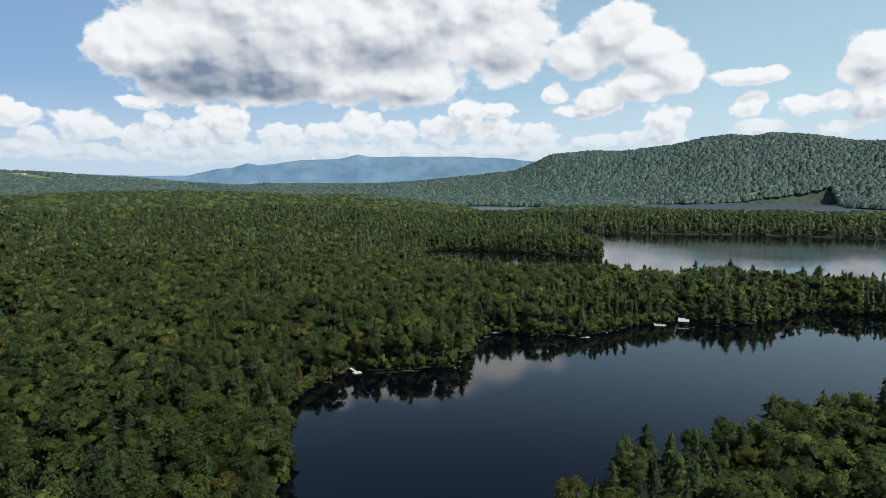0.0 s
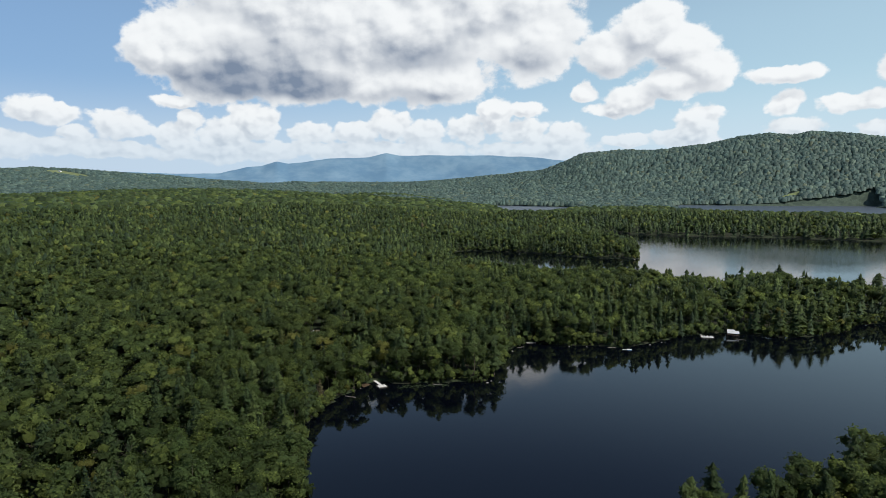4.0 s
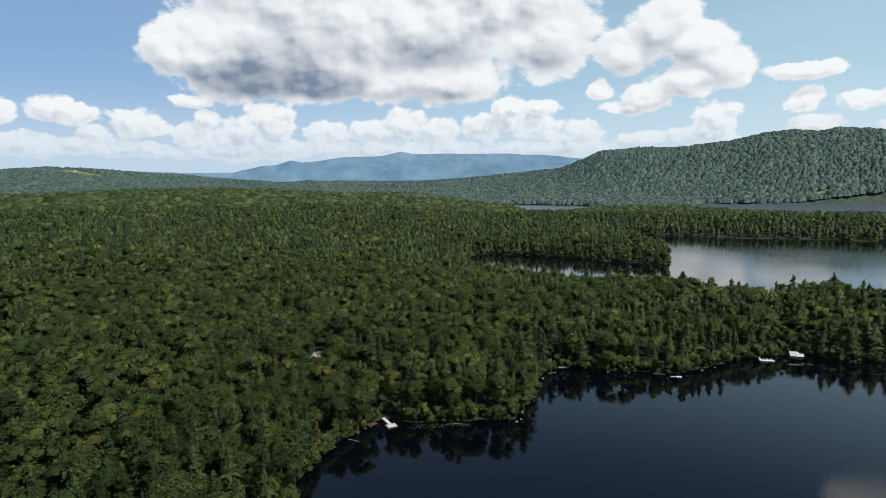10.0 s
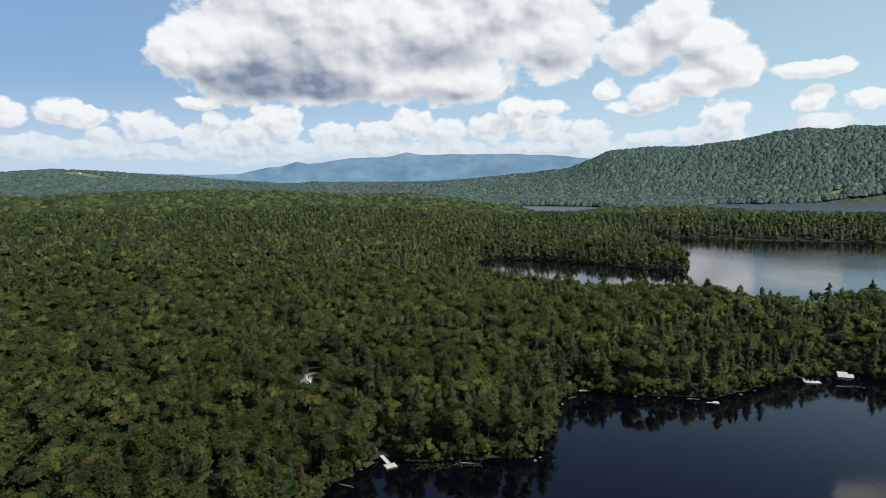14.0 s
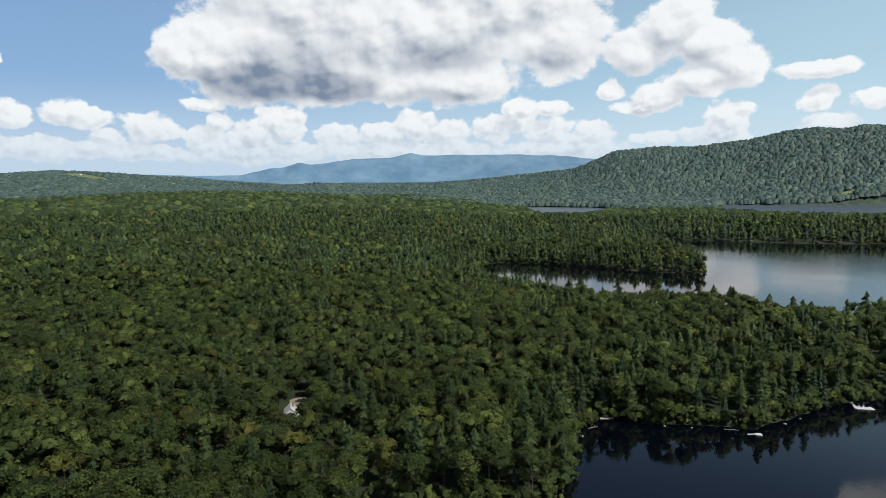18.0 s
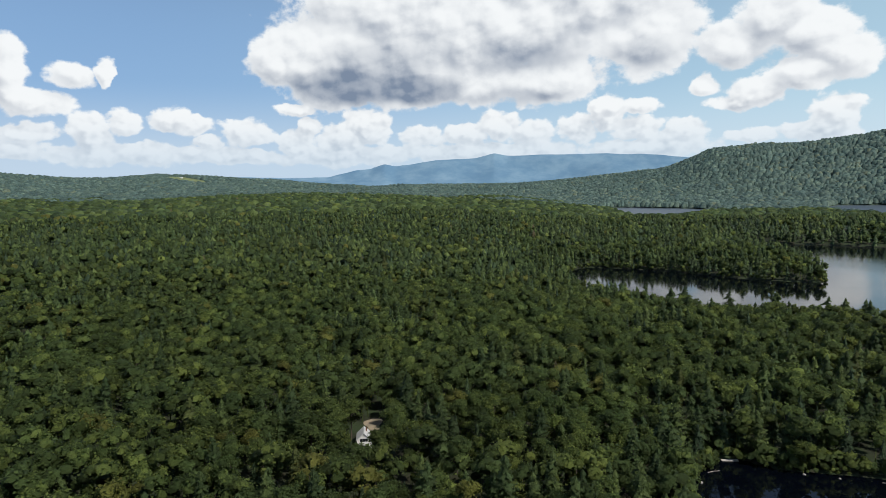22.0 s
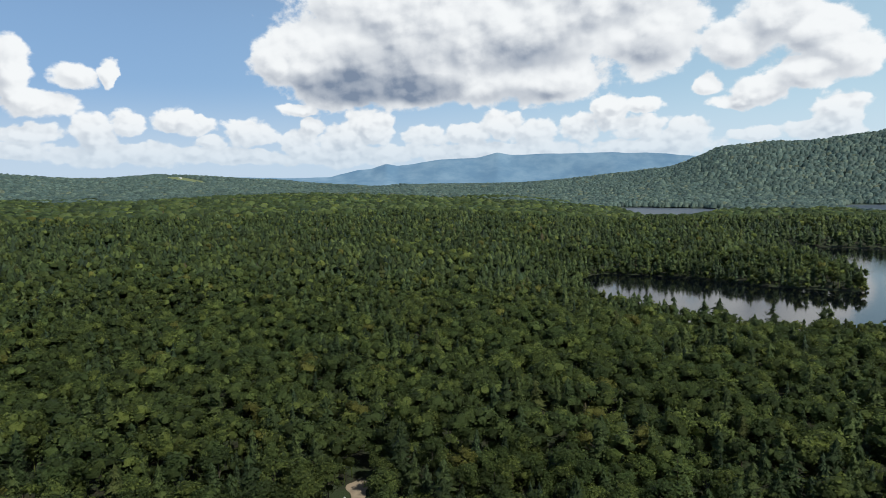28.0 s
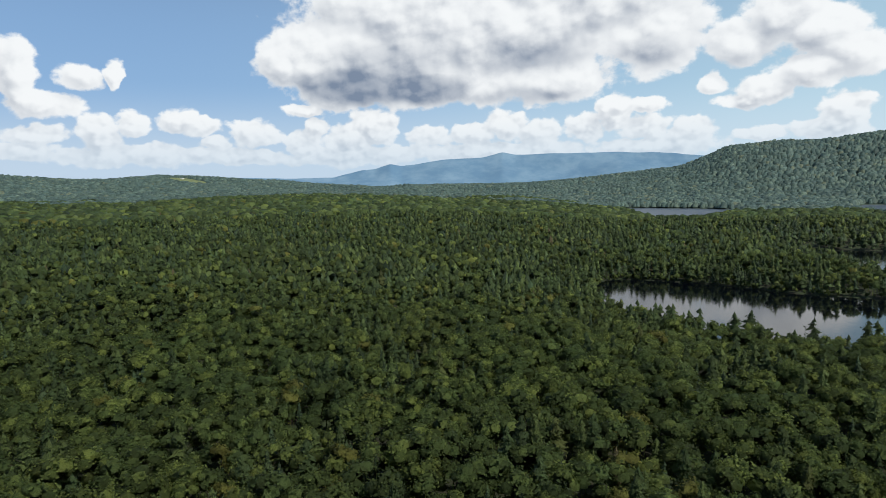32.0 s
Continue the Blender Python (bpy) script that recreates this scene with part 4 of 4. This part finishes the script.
def build_house():
    """White gabled house in the clearing, its window gable towards the lake."""
    z = float(ground_height(-97, 389))
    root = tagged(new("house"), "white clapboard house with pale metal gable roof in a clearing", "house")
    root.matrix_basis = pose(-98, 390, z - 0.6, 0, 0, 20) @ Matrix.Scale(0.8, 4)
    W, D, E, R = 6.4, 8.4, 5.6, 2.9
    made("foundation", lambda bm: box(bm, -W / 2 - 0.06, W / 2 + 0.06, -D / 2 - 0.06, D / 2 + 0.06, -0.9, 0.35), M_ROCK, root, "grey concrete foundation")
    wall = made("wall", lambda bm: prism(bm, [(-W / 2, 0.35), (W / 2, 0.35), (W / 2, E), (0, E + R), (-W / 2, E)], -D / 2, D / 2), M_WHITE, root)
    for k in range(14):
        made("clapboard", lambda bm, q=k: box(bm, -W / 2 - 0.02, W / 2 + 0.02, -D / 2 - 0.035, -D / 2 - 0.002, 0.4 + q * 0.37, 0.4 + q * 0.37 + 0.34), M_WHITE, wall)
    made("roof", lambda bm: gable_roof(bm, W, -D / 2, D / 2, E, R), M_SHINGLE, root, "pale grey standing-seam metal roof")
    for k in range(-1, 2):
        window(root, k * 1.25, 4.6, 1.0, 1.25, -D / 2 - 0.04)
    for k in (-1.7, 1.7):
        window(root, k, 1.4, 1.1, 1.5, -D / 2 - 0.04)
    # lower wing with a porch roof
    made("wing", lambda bm: prism(bm, [(W / 2 + 0.003, 0.2), (W / 2 + 3.4, 0.2), (W / 2 + 3.4, 2.5), (W / 2 + 0.003, 3.4)], -D / 2 + 0.8, D / 2 - 1.6), M_WHITE, root)
    made("wing_roof", lambda bm: prism(bm, [(W / 2 + 0.05, 3.42), (W / 2 + 3.9, 2.36), (W / 2 + 3.9, 2.52), (W / 2 + 0.05, 3.6)], -D / 2 + 0.4, D / 2 - 1.2), M_SHINGLE, root)
    made("porch_roof", lambda bm: prism(bm, [(-W / 2, 2.95), (W / 2 - 1.6, 2.95), (W / 2 - 1.6, 3.1), (-W / 2, 3.1)], -D / 2 - 2.6, -D / 2 - 0.06), M_SHINGLE, root)
    for x in (-W / 2 + 0.15, 0, W / 2 - 1.8):
        made("porch_post", lambda bm, q=x: box(bm, q - 0.08, q + 0.08, -D / 2 - 2.5, -D / 2 - 2.34, -0.5, 2.95), M_WHITE, root)
    made("porch_floor", lambda bm: box(bm, -W / 2, W / 2 - 1.6, -D / 2 - 2.6, -D / 2 - 0.07, -0.6, 0.2), M_DECK, root)
    made("chimney", lambda bm: box(bm, 0.9, 1.5, 0.6, 1.2, E + 1.2, E + R + 1.0, 0.03), M_BRICK, root, "red brick chimney")
    made("door", lambda bm: box(bm, -0.45, 0.45, -D / 2 - 0.09, -D / 2 - 0.04, 0.35, 2.4), M_BLACK, root)


def draped(name, cx, cy, a, b, turn, mat, label, category, lift=0.12, rings=10, spokes=40):
    """An uneven patch that follows the ground."""
    v, f = [(0.0, 0.0)], []
    for r in range(1, rings + 1):
        for k in range(spokes):
            an = k * 6.2832 / spokes
            u = r / rings * (1 + 0.16 * math.sin(3 * an + cx) + 0.10 * math.sin(5 * an + cy))
            v.append((math.cos(an) * a * u, math.sin(an) * b * u))
    v = np.array(v)
    c, s_ = math.cos(radians(turn)), math.sin(radians(turn))
    x, y = cx + v[:, 0] * c - v[:, 1] * s_, cy + v[:, 0] * s_ + v[:, 1] * c
    z = ground_height(x, y) + lift
    f = [(0, 1 + k, 1 + (k + 1) % spokes) for k in range(spokes)]
    for r in range(rings - 1):
        for k in range(spokes):
            p, q = 1 + r * spokes + k, 1 + r * spokes + (k + 1) % spokes
            f += [(p, p + spokes, q), (q, p + spokes, q + spokes)]
    return tagged(new(name, mesh_from(name, np.stack([x, y, z], 1), f, mat, smooth=True)), label, category, kind="structure")


def plank_deck(parent, length, width, top, mat, step=0.16, name="plank"):
    """Planks across a float or walkway that runs along x from 0."""
    bm = bmesh.new()
    box(bm, 0.005, step - 0.012, -width / 2, width / 2, top - 0.04, top)
    me = bpy.data.meshes.new(name)
    bm.to_mesh(me)
    bm.free()
    me.materials.append(mat)
    for k in range(int(length / step)):
        part(name, me, parent, m=pose(k * step, random.uniform(-0.015, 0.015), 0))


def build_docks():
    # walkway and float by the sandy shallows
    d = tagged(new("dock"), "white-decked wooden dock with a sloping walkway to the shore", "dock")
    d.matrix_basis = pose(-50.8, 337.2, 0.0, 0, 0, -57)
    made("stringer", lambda bm: [box(bm, 0, 8.2, y, y + 0.12, 0.22, 0.41) for y in (-0.7, 0.58)], M_POST, d)
    plank_deck(d, 8.2, 1.6, 0.46, M_PALE, 0.2)
    f = made("float", lambda bm: box(bm, 7.6, 11.6, -2.3, 2.1, -0.1, 0.36, 0.04), M_POST, d)
    bm = bmesh.new()
    box(bm, 0.005, 0.19, -2.25, 2.05, 0.40, 0.46)
    me = bpy.data.meshes.new("plank")
    bm.to_mesh(me)
    bm.free()
    me.materials.append(M_PALE)
    for k in range(16):
        part("plank", me, f, m=pose(8.25 + k * 0.205, 0, 0.005))
    for x, y in ((0.4, -0.85), (0.4, 0.85), (4.0, -0.85), (4.0, 0.85), (8.3, -2.42), (11.4, -2.42), (8.3, 2.22), (11.4, 2.22)):
        made("post", lambda bm, px=x, py=y: rod(bm, (px, py, -2.2), (px, py, 1.0), 0.08), M_POST, d)
    # float with chairs
    d = tagged(new("swim_float"), "white floating dock with chairs and a walkway beside the trees", "dock")
    d.matrix_basis = pose(151.0, 442.2, 0.0, 0, 0, -4)
    made("float", lambda bm: box(bm, 0, 8.0, -1.7, 1.7, -0.1, 0.36, 0.05), M_POST, d)
    plank_deck(d, 8.0, 3.4, 0.42, M_PALE, 0.2)
    made("walkway", lambda bm: box(bm, 0.6, 1.9, 1.72, 7.0, 0.30, 0.44), M_DECK, d)
    for x, y in ((0.2, -1.85), (7.8, -1.85), (7.8, 1.85)):
        made("post", lambda bm, px=x, py=y: rod(bm, (px, py, -2.2), (px, py, 1.1), 0.09), M_POST, d)
    made("ladder", lambda bm: [rod(bm, (8.1, y, -0.8), (8.1, y, 1.1), 0.03) for y in (-0.3, 0.3)] + [rod(bm, (8.1, -0.3, z), (8.1, 0.3, z), 0.025) for z in (-0.4, 0.0, 0.4)], M_POST, d)
    for k, (x, y, turn) in enumerate(((153.3, 442.8, 160), (155.2, 442.9, 195), (157.2, 442.3, 210))):
        c = tagged(new("deck_chair"), "white slatted chair standing on the floating dock", "chair", "chairs on the floating dock")
        c.matrix_basis = pose(x, y, 0.425, 0, 0, turn)
        made("seat", lambda bm: [box(bm, -0.3, 0.3, yy, yy + 0.09, 0.36, 0.39) for yy in (-0.28, -0.17, -0.06, 0.05, 0.16)], M_WHITE, c)
        made("backrest", lambda bm: [box(bm, xx, xx + 0.1, 0.22, 0.26, 0.36, 1.05) for xx in (-0.3, -0.17, -0.04, 0.09, 0.2)], M_WHITE, c)
        for lx, ly in ((-0.3, -0.28), (0.24, -0.28), (-0.3, 0.2), (0.24, 0.2)):
            made("leg", lambda bm, ax=lx, ay=ly: box(bm, ax, ax + 0.06, ay, ay + 0.06, 0, 0.36), M_WHITE, c)
    # raft
    d = tagged(new("raft"), "small white swimming raft with a ramp near the shore", "raft")
    d.matrix_basis = pose(92.6, 407.4, 0.0, 0, 0, -3)
    made("float", lambda bm: box(bm, 2.3, 5.0, -1.2, 1.2, -0.1, 0.34, 0.05), M_TYRE_BLUE, d, "dull blue float drums")
    made("deck", lambda bm: [box(bm, 2.3 + k * 0.225, 2.3 + k * 0.225 + 0.2, -1.25, 1.25, 0.345, 0.40) for k in range(12)], M_PALE, d)
    made("ramp", lambda bm: prism(bm, [(-0.6, 0.1), (2.28, 0.34), (2.28, 0.40), (-0.6, 0.16)], -0.45, 0.45), M_PALE, d)
    # low grey float by the point
    d = tagged(new("low_float"), "weathered grey wooden float moored off the point", "dock")
    d.matrix_basis = pose(33.5, 419.4, 0.0, 0, 0, 10)
    made("float", lambda bm: box(bm, 0, 6.2, -0.75, 0.75, -0.1, 0.26, 0.04), M_POST, d)
    plank_deck(d, 6.2, 1.5, 0.31, M_DECK, 0.2)
    # narrow pier
    d = tagged(new("narrow_pier"), "thin grey plank pier beside the boathouse", "pier")
    d.matrix_basis = pose(171.5, 437.8, 0.0, 0, 0, -28)
    plank_deck(d, 6.6, 0.6, 0.36, M_POST, 0.2)
    for x in (0.3, 3.2, 6.2):
        made("post", lambda bm, px=x: rod(bm, (px, 0, -2.4), (px, 0, 0.32), 0.07), M_POST, d)


def build_boathouse():
    """Open boat shelter: a pale roof on posts over the water."""
    d = tagged(new("boat_shelter"), "open boat shelter, pale metal roof on dark posts over water", "boathouse")
    d.matrix_basis = pose(173.6, 447.6, -0.2, 0, 0, -14) @ Matrix.Scale(0.88, 4)
    tilt = Matrix.Translation((0, -3.4, 2.7)) @ Matrix.Rotation(radians(24), 4, "X")
    made("roof", lambda bm: [box(bm, -4.2, 4.2, 0, 3.4, 0, 0.14), box(bm, -4.2, 1.4, 3.403, 5.0, 0, 0.14)], M_SHINGLE, d, "pale ribbed metal roof", tilt)
    for k in range(19):
        made("rib", lambda bm, q=k: box(bm, -4.15 + q * 0.44, -4.10 + q * 0.44, 0.02, 3.38, 0.143, 0.18), M_SHINGLE, d, m=tilt)
    for x in (-4.0, 0.0, 4.0):
        for y, top in ((-3.2, 2.75), (-0.4, 4.0)):
            made("post", lambda bm, px=x, py=y, pt=top: rod(bm, (px, py, -2.5), (px, py, pt), 0.11), M_LOG, d)
    made("beam", lambda bm: [box(bm, -4.15, 4.15, y - 0.07, y + 0.07, z - 0.2, z) for y, z in ((-3.2, 2.72), (-0.4, 3.96))], M_LOG, d)
    made("walkway", lambda bm: box(bm, -4.5, 4.5, 1.3, 2.6, 0.3, 0.46), M_LOG, d)
    b = tagged(new("rowing_boat"), "dark wooden rowing boat moored under the shelter roof", "boat")
    b.matrix_basis = pose(173.6, 446.4, 0.0, 0, 0, -14)

    def hull(bm):
        rings = []
        for k in range(9):
            t = k / 8
            w = 0.8 * math.sin(math.pi * min(0.15 + t * 0.85, 1) ** 0.8) + 0.05
            h = 0.55 + 0.2 * (2 * t - 1) ** 2
            rings.append([bm.verts.new((-2.2 + 4.4 * t, math.cos(a) * w, h - math.sin(a) * (h + 0.1))) for a in np.linspace(0, math.pi, 9)])
        for p, q in zip(rings, rings[1:]):
            for i in range(8):
                bm.faces.new((p[i], p[i + 1], q[i + 1], q[i]))
    made("hull", hull, M_LOG, b)
    for x in (-0.9, 0.5):
        made("thwart", lambda bm, q=x: box(bm, q, q + 0.28, -0.68, 0.68, 0.36, 0.40), M_DECK, b)


def build_cottage(x, y, turn, w, dpt, wallm, roofm, label, chimney=True, eave=2.9):
    z = float(ground_height(x, y))
    root = tagged(new("cottage"), label, "house")
    root.matrix_basis = pose(x, y, z - 0.2, 0, 0, turn)
    made("wall", lambda bm: prism(bm, [(-dpt / 2, -0.6), (dpt / 2, -0.6), (dpt / 2, eave), (0, eave + dpt * 0.3), (-dpt / 2, eave)], -w / 2, w / 2), wallm, root)
    made("roof", lambda bm: gable_roof(bm, dpt, -w / 2, w / 2, eave, dpt * 0.3, 0.5), roofm, root)
    if chimney:
        made("chimney", lambda bm: box(bm, -0.4, 0.4, -1.6, -0.8, eave + 1.0, eave + dpt * 0.3 + 1.2, 0.04), M_BRICK, root, "dark brick chimney")
    for k in (-0.3, 0.05, 0.3):
        wn = made("window", lambda bm, q=k: box(bm, -dpt / 2 - 0.06, -dpt / 2 - 0.003, q * w - 0.65, q * w + 0.65, 0.9, 2.2), M_WHITE, root)
        made("pane", lambda bm, q=k: box(bm, -dpt / 2 - 0.08, -dpt / 2 - 0.063, q * w - 0.52, q * w + 0.52, 1.02, 2.08), M_GLASS, wn)
    return root


def build_shore_details():
    rng = random.Random(12)
    # lily pads east of the dock
    bm = bmesh.new()
    for k in range(150):
        t = rng.random()
        x, y = -36 + 24 * t + rng.gauss(0, 1.2), 329.5 + 4.5 * t + rng.gauss(0, 1.3)
        r = rng.uniform(0.18, 0.42)
        vs = [bm.verts.new((x + math.cos(a * 0.56) * r, y + math.sin(a * 0.56) * r * 0.9, 0.012 + rng.random() * 0.01)) for a in range(11)]
        bm.faces.new(vs)
    me = bpy.data.meshes.new("lily_pads")
    bm.to_mesh(me)
    bm.free()
    me.materials.append(M_PAD)
    tagged(new("lily_pads", me), "floating green lily pads scattered near the shore", "lily pads", kind="stuff")
    # shore rocks
    for k, (x, y, r) in enumerate(((8.5, 338.5, 0.7), (10.5, 341.5, 0.5), (23.5, 399.5, 0.8), (60, 413.4, 0.6), (71, 412.6, 0.5), (112, 420.5, 0.7), (121, 427.0, 0.5), (199.5, 850.8, 1.2), (206, 858, 0.9), (-56, 325.5, 0.4))):
        bm = bmesh.new()
        bmesh.ops.create_icosphere(bm, subdivisions=2, radius=r)
        for v in bm.verts:
            v.co *= 1 + 0.22 * noise.noise(v.co * 1.7 / r + Vector((k * 5, 0, 0)))
            v.co.z *= 0.6
        me = bpy.data.meshes.new("rock")
        bm.to_mesh(me)
        bm.free()
        me.materials.append(M_ROCK)
        ob = tagged(new("rock", me), "grey weathered rock at the water's edge", "rock", "rocks along the shore")
        ob.matrix_basis = pose(x, y, r * 0.12, 0, 0, k * 40)
    # bleached fallen trunks at the water's edge
    for x, y, turn, L in ((-61, 314, -20, 6), (27, 408, 30, 5), (-20, 334.5, -8, 5), (84, 412.2, -6, 6)):
        made_ob = made("driftwood", lambda bm, q=L: [rod(bm, (0, 0, 0), (q * 0.5, 0.15, 0.05), 0.16), rod(bm, (q * 0.5, 0.15, 0.05), (q, -0.1, 0.0), 0.11), rod(bm, (q * 0.6, 0.1, 0.05), (q * 0.8, 0.9, 0.3), 0.05)], M_DEAD)
        made_ob.matrix_basis = pose(x, y, 0.05, 0, 0, turn)
        tagged(made_ob, "bleached fallen trunk lying in the shallows", "driftwood", "fallen trunks along the shore")


def crown_mesh(v, f, n):
    return mesh_from("crown", v, f, M_PINE, normals=n)


def tall_pines():
    """Emergent white pines that stand over the canopy by the water."""
    spots = ((107, 641, 28.5), (77.5, 646, 28), (51, 672, 27.5), (40, 664, 26), (48.5, 634, 24), (109, 622, 25), (136, 634, 27), (145, 632, 26), (159.5, 632, 25), (112, 668, 26), (240, 606, 27), (245, 584, 25),
             (284, 630, 27), (321, 566, 27), (333, 560, 28), (338, 572, 27), (345, 546, 26), (129, 227, 22.5), (136, 213, 22), (142, 208, 22), (156, 212, 22), (84, 190, 22), (67, 184, 22), (49, 164, 20),
             (-250, 492, 27), (-60, 560, 28), (-66, 571, 26), (-30, 520, 27), (20, 470, 27), (75, 430, 24), (12, 352, 23), (30, 428, 26))
    rng = np.random.RandomState(9)
    protos = [(crown_mesh(*tier_crown(900 + s, 25.0, 4.4, 10, 5, 44, 0.85, low=0.2, power=0.55, droop=-0.05, uneven=0.32)), trunk_mesh("trunk", 25.0, 0.32, 900 + s, 7)) for s in range(5)]
    for k, (x, y, h) in enumerate(spots):
        z = float(ground_height(x, y))
        ob = tagged(new("pine_tree"), "tall emergent white pine standing above the canopy by the water", "tree", "tall pines along the shores")
        s = (h - max(z, 0)) / 25.0
        ob.matrix_basis = Matrix.LocRotScale((x, y, z - 0.1), Euler((0, 0, rng.rand() * 6.28)), (s * 1.25, s * 1.25, s))
        crown, trunk = protos[k % 5]
        part("trunk", trunk, ob)
        part("crown", crown, ob)


tall_pines()
build_house()
draped("drive", -101, 408, 3.4, 6.4, 20, M_SAND, "tan sandy drive behind the house", "drive", 0.15)
draped("lawn", -92, 397, 4.0, 6.0, 15, M_LAWN, "small green lawn beside the house", "lawn", 0.10)
build_docks()
draped("sandbar", -53.6, 329.5, 4.0, 2.6, -30, M_SILT, "brown sandy shallows beside the dock", "sandbar", 0.95)
build_boathouse()
build_cottage(187, 501, 80, 11.0, 7.0, M_LOG, M_BROWN, "dark wooden cottage with brown roof and brick chimney among trees")
build_cottage(246, 1452, 90, 12.0, 7.5, M_WHITE, M_SHINGLE, "white lakeside cottage on the far shore", False)
build_cottage(-2190, 3095, 70, 18.0, 10.0, M_WHITE, M_SHINGLE, "white farmhouse on a cleared hillside", False, 6.0)
draped("hay_field", -2150, 3060, 260, 60, -35, M_HAY, "pale mown hayfield on the hillside", "field", 3.0)
draped("meadow", 1190, 2575, 60, 12, 20, M_HAY, "pale green meadow at the foot of the hill", "field", 2.0)
build_shore_details()
